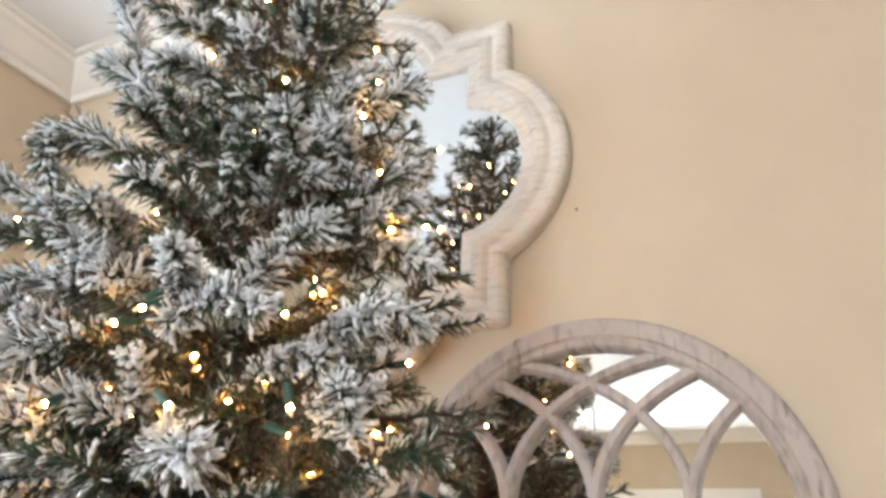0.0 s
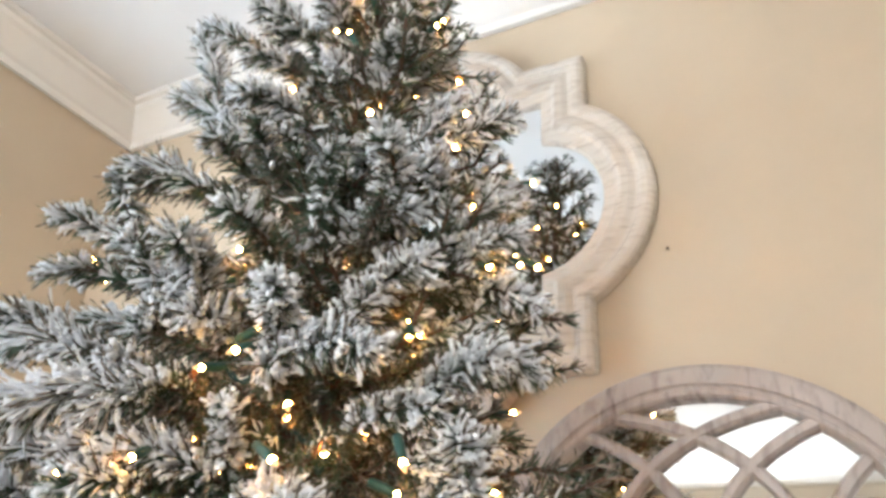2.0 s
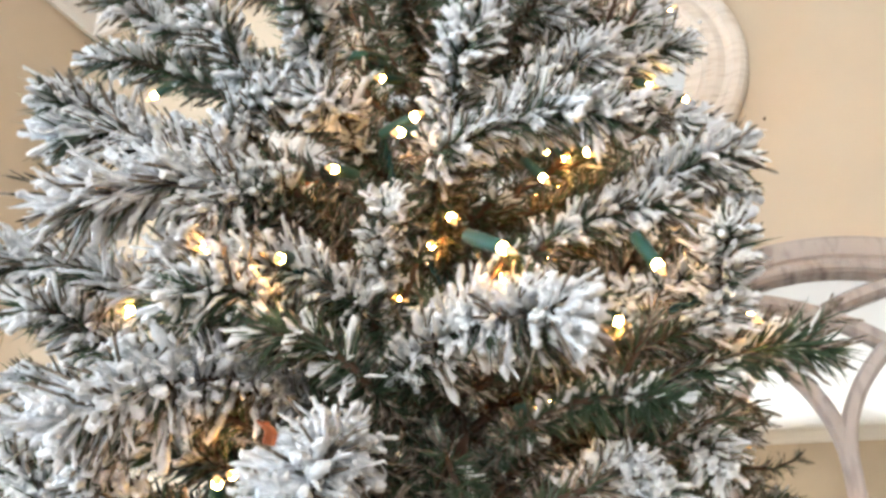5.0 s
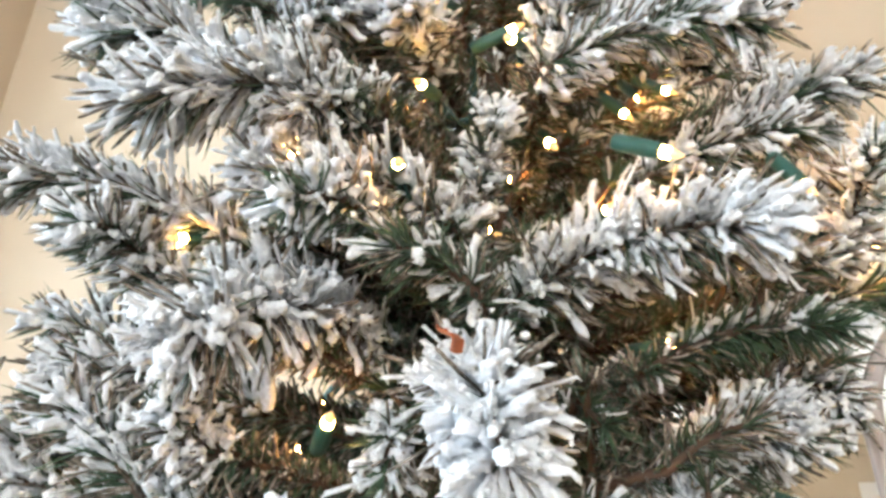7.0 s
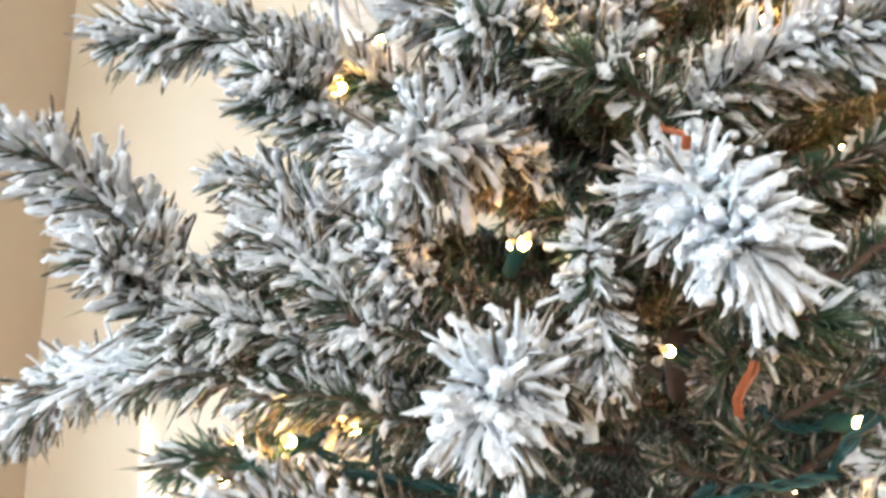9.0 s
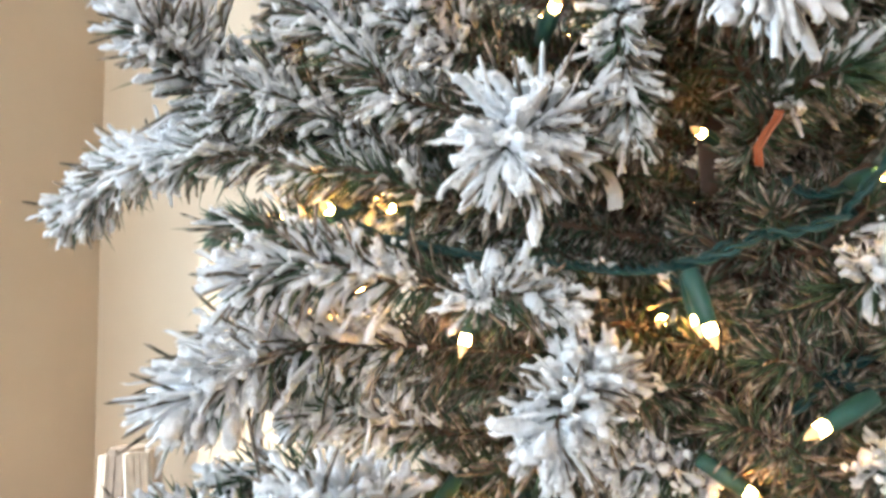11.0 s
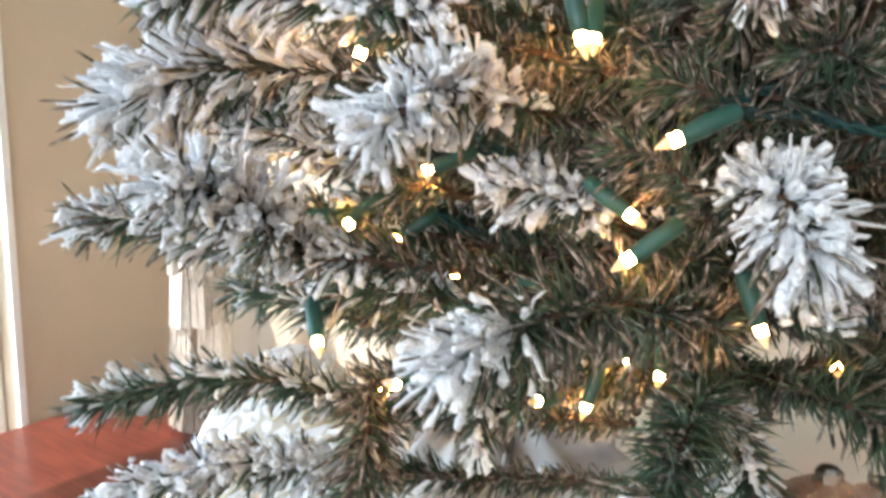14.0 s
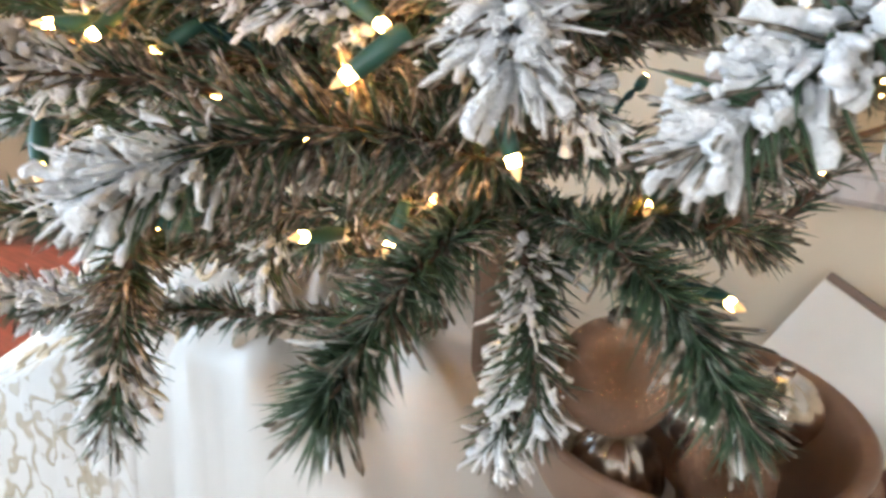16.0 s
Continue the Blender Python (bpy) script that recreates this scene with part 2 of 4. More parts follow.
wall("wall_right", [((XR, YB, 0), (XR + T, YM, ZC))], "plain cream painted wall closing the room")
tagged(part("floor", box((XL - T, YB - T, -0.1), (XR + T, YM + T, 0)), FLOOR), "brown carpeted floor", "floor", kind="structure")
tagged(part("ceiling", box((XL - T, YB - T, ZC), (XR + T, YM + T, ZC + 0.1)), CEILING), "flat white painted ceiling", "ceiling", kind="structure")

CROWN = [(0, -0.095), (0.012, -0.095), (0.014, -0.078), (0.024, -0.070), (0.040, -0.052), (0.060, -0.030), (0.072, -0.022), (0.075, -0.012), (0.090, -0.010), (0.092, 0.0), (0, 0)]


def crown(name, a, b, inward, cut_a, cut_b):
    """Crown moulding from a to b along a wall; its ends are mitred."""
    loops = []
    d = (Vector(b) - Vector(a)).normalized()
    for p, s in ((a, cut_a), (b, -cut_b)):
        loops.append([Vector(p) + Vector(inward) * o + d * (o * s) + Vector((0, 0, ZC + h)) for o, h in CROWN])
    return tagged(part(name, rings(loops, cap=True), TRIM), "white stepped crown moulding under the ceiling", "moulding", kind="structure")


e = 0.002
crown("crown_mirror", (XL + e, YM - e, -e), (XR - e, YM - e, -e), (0, -1, 0), 1, 1)
crown("crown_side", (XL + e, YM - e, -e), (XL + e, YB + e, -e), (1, 0, 0), 1, 1)
crown("crown_far", (XL + e, YB + e, -e), (XR - e, YB + e, -e), (0, 1, 0), 1, 1)
crown("crown_right", (XR - e, YM - e, -e), (XR - e, YB + e, -e), (-1, 0, 0), 1, 1)

GLASS, _nt, _b = material("window_glass")
_b.inputs["Base Color"].default_value, _b.inputs["Roughness"].default_value = (1, 1, 1, 1), 0.0
_b.inputs["Transmission Weight"].default_value, _b.inputs["IOR"].default_value = 1.0, 1.02


def casing_bar(name, lo, hi, parent):
    return part(name, box(lo, hi, 0.006), TRIM, parent)


side = empty("window_1", (XL, (WY0 + WY1) / 2, WZ0), label="white-cased window beside the table", category="window", kind="structure")
casing_bar("casing", (XL, WY1, 0.62), (XL + 0.006, WY1 + 0.012, WZ1 + 0.1), side)
casing_bar("casing", (XL, WY0 - 0.10, 0.62), (XL + 0.022, WY0, WZ1 + 0.1), side)
casing_bar("head", (XL, WY0, WZ1), (XL + 0.022, WY1, WZ1 + 0.1), side)
casing_bar("sill", (XL, WY0 - 0.02, WZ0 - 0.035), (XL + 0.05, WY1 - 0.002, WZ0), side)
for z in (WZ0, (WZ0 + WZ1) / 2 - 0.02, WZ1 - 0.045):
    casing_bar("window_frame", (XL - 0.08, WY0, z), (XL - 0.04, WY1, z + 0.045), side)
for y in (WY0, WY1 - 0.045):
    casing_bar("window_frame", (XL - 0.082, y, WZ0), (XL - 0.038, y + 0.045, WZ1), side)
pane = part("pane", box((XL - 0.064, WY0, WZ0), (XL - 0.060, WY1, WZ1)), GLASS, side)
pane.visible_shadow = False


def far_window(name, x0, x1):
    far = empty(name, ((x0 + x1) / 2, YB, FZ0), label="wide white-cased window across the room, one of two, the second added for fill light", category="window", kind="structure")
    casing_bar("casing", (x0 - 0.1, YB, FZ0 - 0.1), (x0, YB + 0.022, FZ1 + 0.1), far)
    casing_bar("casing", (x1, YB, FZ0 - 0.1), (x1 + 0.1, YB + 0.022, FZ1 + 0.1), far)
    casing_bar("head", (x0, YB, FZ1), (x1, YB + 0.022, FZ1 + 0.1), far)
    casing_bar("sill", (x0, YB, FZ0 - 0.1), (x1, YB + 0.05, FZ0), far)
    for x in (x0, (x0 + x1) / 2 - 0.025, x1 - 0.05):
        casing_bar("window_frame", (x, YB - 0.08, FZ0), (x + 0.05, YB - 0.04, FZ1), far)
    pane = part("pane", box((x0, YB - 0.064, FZ0), (x1, YB - 0.060, FZ1)), GLASS, far)
    pane.visible_shadow = False


far_window("window_2", FX0, FX1)
# unseen window, added only to house the fill lamp
far_window("added_fill_window", HX0, HX1)

# ---- mirrors on the wall ----


def four_lobe(d, y, n=720):
    """The outline of a square with a round lobe on each side, drawn in by d."""
    cx, cz, half, lobe_at, lobe_r = -0.385, 2.073, 0.305, 0.195, 0.219
    out = []
    for i in range(n):
        a = 2 * math.pi * (i + 0.5) / n
        c, s = math.cos(a), math.sin(a)
        r = (half - d) / max(abs(c), abs(s))
        for ux, uz in ((1, 0), (-1, 0), (0, 1), (0, -1)):
            along = lobe_at * (c * ux + s * uz)
            inside = (lobe_r - d) ** 2 - (lobe_at**2 - along**2)
            if inside > 0:
                r = max(r, along + math.sqrt(inside))
        out.append((cx + r * c, y, cz + r * s))
    return out


wall_y = YM - 0.003
mirror_a = empty("quatrefoil_mirror", (-0.385, wall_y, 1.75), label="whitewashed wooden quatrefoil wall mirror with a stepped frame", category="mirror")
PROFILE_A = [(0, 0), (0, 0.020), (0.003, 0.026), (0.010, 0.030), (0.020, 0.030), (0.024, 0.026), (0.030, 0.025), (0.040, 0.030), (0.052, 0.032), (0.058, 0.028), (0.062, 0.022),
             (0.070, 0.020), (0.082, 0.017), (0.085, 0.012), (0.085, 0.006)]
part("frame", rings([four_lobe(d, wall_y - h) for d, h in PROFILE_A]), WASHED, mirror_a, smooth=False)
bm = bmesh.new()
bm.faces.new([bm.verts.new(p) for p in four_lobe(0.082, wall_y - 0.008, 240)])
part("glass", bm, MIRROR, mirror_a, "clear silvered mirror glass")

AX, AZ, AR, A0 = 0.05, 1.461, 0.299, 1.0


def arched(d, y, n=64):
    """The outline of a round-headed window, drawn in by d."""
    r = AR - d
    out = [(AX - r, y, A0 + d + (AZ - A0 - d) * k / 8) for k in range(8)]
    out += [(AX - r * math.cos(math.pi * i / n), y, AZ + r * math.sin(math.pi * i / n)) for i in range(n + 1)]
    out += [(AX + r, y, AZ + (A0 + d - AZ) * k / 8) for k in range(1, 9)]
    return out


mirror_b = empty("arched_mirror", (AX, wall_y, A0), label="greyed wooden arched window-pane mirror with crossing tracery", category="mirror")
PROFILE_B = [(0, 0), (0, 0.024), (0.003, 0.030), (0.008, 0.033), (0.028, 0.033), (0.031, 0.028), (0.035, 0.027), (0.038, 0.030), (0.042, 0.029), (0.046, 0.022), (0.046, 0.006)]
part("frame", rings([arched(d, wall_y - h) for d, h in PROFILE_B]), GREYWOOD, mirror_b)
bm = bmesh.new()
bm.faces.new([bm.verts.new(p) for p in arched(0.044, wall_y - 0.008)])
part("glass", bm, MIRROR, mirror_b, "clear silvered mirror glass")
BAR = [(-0.0085, 0.0), (-0.0085, 0.010), (-0.0045, 0.017), (0.0045, 0.017), (0.0085, 0.010), (0.0085, 0.0)]
SPRING, ARC_A, ARC_B, STEP = 1.49, 0.295, 0.212, 0.127
inner = AR - 0.034


def inside_arch(x, z):
    return abs(x - AX) < inner and (z < AZ or math.hypot(x - AX, z - AZ) < inner)


bar_y = wall_y - 0.0085
for k in range(-1, 2):
    x = AX + k * STEP
    part("mullion", sweep([(x, bar_y, A0 + 0.044), (x, bar_y, 1.2), (x, bar_y, SPRING + 0.012)], BAR), GREYWOOD, mirror_b)
for k in range(-1, 2):
    for turn in (-1, 1):
        x0, pts = AX + k * STEP, []
        for i in range(40):
            a = math.pi / 2 * i / 39
            p = (x0 + turn * ARC_A * (1 - math.cos(a)), SPRING + ARC_B * math.sin(a))
            if inside_arch(*p):
                pts.append((p[0], bar_y - 0.0012 * (turn > 0), p[1]))
            elif pts:
                break
        if len(pts) > 4:
            part("tracery_bar", sweep(pts, BAR), GREYWOOD, mirror_b)
for z in (1.16, 1.33):
    for k in range(-2, 2):
        x0 = AX + k * STEP + 0.0085
        part("glazing_bar", sweep([(x0, bar_y, z), (x0 + STEP - 0.017, bar_y, z)], BAR), GREYWOOD, mirror_b)

# ---- table in the corner ----
TZ, TF = 0.738, 0.945
table = empty("console_table", (-0.35, 1.2, 0), label="dark mahogany console table with a polished metal front edge", category="table")
part("tabletop", box((XL + 0.028, TF + 0.012, TZ - 0.035), (0.75, YM - 0.004, TZ), 0.003), MAHOGANY, table)
part("edge_strip", sweep([(XL + 0.028, TF + 0.004, TZ - 0.012), (0.75, TF + 0.004, TZ - 0.012)], [(-0.014, -0.007), (-0.014, 0.002), (-0.006, 0.008), (0.006, 0.008), (0.014, 0.002), (0.014, -0.007)]), STEEL, table, "polished metal edge strip")
part("apron", box((XL + 0.07, TF + 0.04, TZ - 0.16), (0.70, TF + 0.06, TZ - 0.036), 0.002), MAHOGANY, table)
for x in (XL + 0.07, 0.64):
    for y in (TF + 0.05, YM - 0.08):
        part("leg", box((x, y, 0.0), (x + 0.06, y + 0.06, TZ - 0.036), 0.004), MAHOGANY, table)

# ---- flocked tree ----
TX, TY = -0.27, 1.06
tree = empty("christmas_tree", (TX, TY, TZ), label="flocked artificial christmas tree with snowy green needles standing on the table", category="christmas tree")


def reach(z):
    """How far the branches reach from the trunk at a height."""
    return float(np.interp(z, [0.95, 1.2, 1.5, 1.7, 1.9, 2.05, 2.2, 2.36, 2.46], [0.25, 0.29, 0.26, 0.23, 0.20, 0.16, 0.12, 0.07, 0.02]))


def mesh_from(name, verts, tris, slots, mats):
    me = bpy.data.meshes.new(name)
    me.vertices.add(len(verts))
    me.vertices.foreach_set("co", verts.astype(np.float32).ravel())
    me.loops.add(3 * len(tris))
    me.loops.foreach_set("vertex_index", tris.astype(np.int32).ravel())
    me.polygons.add(len(tris))
    me.polygons.foreach_set("loop_start", np.arange(0, 3 * len(tris), 3, dtype=np.int32))
    me.polygons.foreach_set("loop_total", np.full(len(tris), 3, dtype=np.int32))
    me.polygons.foreach_set("material_index", slots.astype(np.int32))
    me.polygons.foreach_set("use_smooth", np.ones(len(tris), dtype=bool))
    me.update(calc_edges=True)
    for m in mats:
        me.materials.append(m)
    return me


_ball = bmesh.new()
bmesh.ops.create_icosphere(_ball, subdivisions=1, radius=1.0)
BALL_V = np.array([v.co[:] for v in _ball.verts])
BALL_T = np.array([[v.index for v in f.verts] for f in _ball.faces])
_ball.free()


def unit(v):
    return v / np.maximum(np.linalg.norm(v, axis=-1, keepdims=True), 1e-9)


def tubes(start, way, length, radius, sides, at, thick, bend, rough=0.0, dice=None):
    """Many small tapered tubes at once: rings at the shares 'at' of the length, 'thick' of the radius, and a point at the end."""
    n = len(start)
    side_a = unit(np.cross(way, np.array([0.31, 0.52, 0.79])))
    side_b = np.cross(way, side_a)
    verts = []
    for f, k in zip(at, thick):
        mid = start + way * (length * f)[:, None] + bend * (length * f * f)[:, None]
        fat = radius * k
        if rough and f > 0.3:
            mid = mid + dice.normal(0, 0.0011 * rough, mid.shape)
            fat = fat * dice.uniform(1 - 0.5 * rough, 1 + 0.75 * rough, n)
        for j in range(sides):
            a = 2 * np.pi * j / sides
            verts.append(mid + (side_a * np.cos(a) + side_b * np.sin(a)) * fat[:, None])
    verts.append(start + way * length[:, None] + bend * length[:, None])
    v = np.stack(verts, 1)
    per = v.shape[1]
    faces = []
    for r in range(len(at) - 1):
        for j in range(sides):
            a, b = r * sides + j, r * sides + (j + 1) % sides
            faces += [(a, b, b + sides), (a, b + sides, a + sides)]
    last = (len(at) - 1) * sides
    faces += [(last + j, last + (j + 1) % sides, per - 1) for j in range(sides)]
    tri = np.array(faces)[None] + (np.arange(n) * per)[:, None, None]
    return v.reshape(-1, 3), tri.reshape(-1, 3)


def brush(points, radii, flocks, density, rng, lumps=False):
    """A needled branch along a path: stem, bare and dusted needles, and snow flock on top of them."""
    pts = np.array(points, float)
    seg = np.linalg.norm(np.diff(pts, axis=0), axis=1)
    cum = np.concatenate([[0], np.cumsum(seg)])
    total = cum[-1]
    n = int(density * total)
    s = np.sort(rng.uniform(0, 1, n)) * total
    s[-int(22):] = total * rng.uniform(0.97, 1.0, 22)
    pos = np.stack([np.interp(s, cum, pts[:, i]) for i in range(3)], 1)
    ahead = unit(np.stack([np.interp(np.minimum(s + 0.01, total), cum, pts[:, i]) - np.interp(np.maximum(s - 0.012, 0), cum, pts[:, i]) for i in range(3)], 1))
    rad = np.interp(s / total, np.linspace(0, 1, len(radii)), radii)
    flk = np.interp(s / total, np.linspace(0, 1, len(flocks)), flocks)
    around = rng.uniform(0, 2 * np.pi, n)
    a1 = unit(np.cross(ahead, np.array([0.05, 0.02, 1.0])))
    a2 = np.cross(a1, ahead)
    a2 *= np.sign(a2[:, 2:3] + 1e-6)
    out = a1 * np.cos(around)[:, None] + a2 * np.sin(around)[:, None]
    lean = rng.uniform(0.50, 1.25, n)
    near_end = np.clip((s - total + 0.02) / 0.02, 0, 1)
    lean = lean * (1 - 0.65 * near_end * rng.uniform(0.3, 1, n))
    way = unit(ahead * np.cos(lean)[:, None] + out * np.sin(lean)[:, None] + rng.normal(0, 0.10, (n, 3)))
    length = rad * rng.uniform(0.62, 0.90, n)
    bend = rng.normal(0, 0.13, (n, 3)) + np.array([0, 0, -0.08])
    # flock lies on what looks up and out, in patches
    patch = np.sin(s * 70 + rng.uniform(0, 6)) * 0.14
    cover = flk * np.clip(0.78 + 0.42 * out[:, 2] + 0.22 * near_end, 0.05, 1.0) + patch * flk
    thin = flk < 0.2                                  # sheltered wood has dust but no clumps
    cover = np.where(thin, 0.03 * cover, cover)
    roll = rng.uniform(0, 1, n)
    white, dusty = roll < cover * 0.93, (roll >= cover * 0.93) & (roll < cover * 0.93 + 0.09 + 0.16 * flk + (0.34 if flk.max() > 0.13 or not lumps else 0.06) * thin)
    bare = ~(white | dusty)
    # flocked needles cling together in tufts
    end = pos + way * length[:, None]
    tuft = (s / 0.0075).astype(int) * 40 + ((around + rng.uniform(0, 1)) / 0.58).astype(int)
    _, which = np.unique(tuft, return_inverse=True)
    heads = np.stack([np.bincount(which, end[:, i]) / np.bincount(which) for i in range(3)], 1)[which]
    pull = np.where(white, 0.66, np.where(dusty, 0.25, 0.0))[:, None]
    end = end + (heads - end) * pull
    length = np.minimum(np.linalg.norm(end - pos, axis=1), rad * 0.92)
    way = unit(end - pos)
    allv, allt, alls, base = [], [], [], 0
    kept = white & (rng.uniform(0, 1, n) < (0.36 if lumps else 0.42))
    for pick, slot, sides, at, thick, size in ((kept, 0, 3, (0.0, 0.30, 0.62, 0.94), (0.5, 0.6, 1.2, 0.9), (0.0009, 0.0015)),
                                               (dusty, 1, 3, (0.0, 0.5, 0.92), (0.7, 1.0, 0.9), (0.0008, 0.0013)),
                                               (bare, 2, 3, (0.0, 0.55), (1.0, 0.9), (0.0007, 0.0010))):
        k = int(pick.sum())
        if not k:
            continue
        v, t = tubes(pos[pick], way[pick], length[pick] * (0.88 if slot == 0 else 1.0), rng.uniform(*size, k), sides, at, thick, np.clip(bend[pick], -0.2, 0.2) * (1.5 if slot == 0 else 1.0), 0.8 if slot == 0 else 0.0, rng)
        mark = np.full(len(t), slot)
        if slot == 0:
            mark.reshape(k, -1)[:, : 2 * sides] = 2
        allv.append(v), allt.append(t + base), alls.append(mark)
        base += len(v)
    # fingers of matted flock, one along each tuft, and crumbs on them
    if white.any():
        ids, back = np.unique(tuft[white], return_inverse=True)
        share = np.bincount(back)
        mean = [np.stack([np.bincount(back, x[white][:, i]) / share for i in range(3)], 1) for x in (pos, end)]
        strong = (share >= (1 if lumps and flk.max() > 0.5 else 2)) & (rng.uniform(0, 1, len(ids)) < (0.92 if lumps else 0.75))
        foot, head = mean[0][strong], mean[1][strong]
        m = len(foot)
        if m:
            head = head + rng.normal(0, 0.0012, head.shape)
            reach_ = np.linalg.norm(head - foot, axis=1) * rng.uniform(0.66, 0.98, m)
            fat = rng.uniform(0.0015, 0.0030, m) * np.clip(0.72 + 0.12 * share[strong], 0.8, 1.4)
            v, t = tubes(foot, unit(head - foot), reach_, fat, 5, (0.12, 0.36, 0.56, 0.74, 0.89, 0.98), (0.45, 0.8, 1.1, 0.95, 1.15, 0.75), rng.normal(0, 0.10, (m, 3)) + np.array([0, 0, -0.10]), 0.55, rng)
            v = v + rng.normal(0, 0.0005, v.shape)
            allv.append(v), allt.append(t + base), alls.append(np.zeros(len(t)))
            base += len(v)
        if lumps and m:
            ok = np.repeat(np.arange(m), 2)[rng.uniform(0, 1, 2 * m) < 0.62]
            q = len(ok)
            mid = foot[ok] + (head - foot)[ok] * rng.uniform(0.35, 0.84, (q, 1)) + rng.normal(0, 0.0019, (q, 3))
            size = rng.uniform(0.0008, 0.0020, (q, 1, 1)) * rng.uniform(0.75, 1.3, (q, 1, 3))
            v = mid[:, None] + BALL_V[None] * size * rng.uniform(0.75, 1.25, (q, len(BALL_V), 1))
            t = BALL_T[None] + (np.arange(q) * len(BALL_V))[:, None, None]
            allv.append(v.reshape(-1, 3)), allt.append(t.reshape(-1, 3) + base), alls.append(np.zeros(q * len(BALL_T)))
            base += q * len(BALL_V)
    # stem
    rings_n, sides = len(pts), 6
    tang = unit(np.gradient(pts, axis=0))
    b1 = unit(np.cross(tang, np.array([0.3, 0.8, 0.52])))
    b2 = np.cross(tang, b1)
    thick = np.linspace(0.0042, 0.0018, rings_n)
    v = np.concatenate([pts + (b1 * np.cos(a) + b2 * np.sin(a)) * thick[:, None] for a in np.linspace(0, 2 * np.pi, sides, endpoint=False)])
    t = []
    for j in range(sides):
        for i in range(rings_n - 1):
            a, b = j * rings_n + i, ((j + 1) % sides) * rings_n + i
            t += [(a, b, b + 1), (a, b + 1, a + 1)]
    allv.append(v), allt.append(np.array(t) + base), alls.append(np.full(len(t), 3))
    return np.concatenate(allv), np.concatenate(allt), np.concatenate(alls)


COAT = (FLOCK, DUSTED, NEEDLE, BARK)
part("trunk", lathe([(0.016, 0.02), (0.015, 1.0), (0.010, 1.66), (0.003, 1.72)], 14, at=(TX, TY, TZ)), BARK, tree, "brown metal trunk pole", smooth=True)
part("stand", lathe([(0.05, 0.0), (0.05, 0.012), (0.03, 0.03), (0.018, 0.10)], 24, at=(TX, TY, TZ + 0.006)), BARK, tree, smooth=True)
rng = np.random.default_rng(11)


def branch_object(me):
    ob = new("branch", me)
    ob.parent = tree
    ob.matrix_parent_inverse = Matrix.Translation((-TX, -TY, -TZ))
    return ob


def tip(base, end, radius, flock, head=None):
    """A branch from the trunk through base to its needled tip at end."""
    base, end = Vector(base), Vector(end)
    end = end + (base - end).normalized() * radius * 0.75
    root = Vector((TX, TY, min(base.z - 0.03 + 0.25 * (base.z - end.z), base.z + 0.02)))
    length = (end - base).length
    bow = Vector((0, 0, 0.10 * length))
    pts = [root.lerp(base, f) for f in (0.15, 0.4, 0.7)] + [base]
    pts += [base.lerp(end, f) + bow * math.sin(math.pi * f) for f in (0.2, 0.4, 0.6, 0.8, 1.0)]
    radius *= (1.22 if base.z > 1.62 else 1.1) if flock > 0.45 else 1.0
    flock *= 0.95 if base.z > 1.62 else 1.0
    d_in = (base - root).length
    k = d_in / (d_in + length)
    grid = np.linspace(0, 1, 12)
    radii = np.where(grid < k, np.interp(grid, [0, k], [0.018, radius * 0.9]), radius)
    radii[-1] *= 0.8
    flocks = np.where(grid < k * 0.85, 0.12 * flock, flock)
    if head:
        flocks[grid > 0.86] = head
    v, t, s = brush(pts, radii, flocks, 4000 if flock > 0.2 else 4800, rng, lumps=True)
    branch_object(mesh_from("branch", v, t, s, COAT))


tip((-0.372, 0.940, 1.934), (-0.463, 0.894, 2.009), .036, .55)
tip((-0.307, 0.933, 1.870), (-0.279, 0.861, 1.901), .034, .45)
tip((-0.401, 0.916, 1.860), (-0.486, 0.868, 1.884), .038, .6)
tip((-0.489, 0.880, 1.867), (-0.439, 0.909, 1.728), .036, .5)
tip((-0.407, 0.937, 2.104), (-0.466, 0.906, 2.130), .028, .6)
tip((-0.282, 1.027, 2.032), (-0.253, 0.942, 2.037), .034, .8)
tip((-0.248, 1.050, 2.039), (-0.191, 0.982, 2.096), .034, .75)
tip((-0.242, 1.084, 2.042), (-0.140, 1.071, 2.124), .034, .8)
tip((-0.252, 1.081, 1.984), (-0.144, 1.118, 2.061), .034, .8)
tip((-0.286, 0.982, 1.879), (-0.276, 0.897, 1.906), .032, .45)
tip((-0.247, 0.969, 1.862), (-0.225, 0.938, 1.740), .034, .35)
tip((-0.214, 1.055, 1.905), (-0.122, 1.024, 1.916), .036, .85)
tip((-0.245, 1.049, 1.900), (-0.215, 0.979, 1.920), .03, .6)
tip((-0.216, 0.905, 1.622), (-0.161, 0.815, 1.667), .034, .75)
tip((-0.231, 0.988, 1.664), (-0.094, 0.967, 1.749), .038, .8)
tip((-0.134, 1.083, 1.754), (-0.024, 1.097, 1.719), .036, .7)
tip((-0.124, 0.992, 1.595), (-0.007, 0.955, 1.626), .038, .8)
tip((-0.296, 0.926, 1.656), (-0.289, 0.834, 1.656), .036, .8)
tip((-0.060, 0.981, 1.513), (-0.041, 0.910, 1.560), .034, .85)
tip((-0.357, 0.977, 2.089), (-0.343, 0.913, 2.119), .032, .6)
tip((-0.282, 0.995, 2.138), (-0.279, 0.923, 2.164), .032, .7)
tip((-0.187, 1.020, 2.155), (-0.126, 0.999, 2.204), .032, .7)
tip((-0.417, 0.932, 2.014), (-0.439, 0.890, 2.106), .03, .6)
tip((-0.227, 0.999, 1.805), (-0.135, 1.021, 1.834), .034, .7)
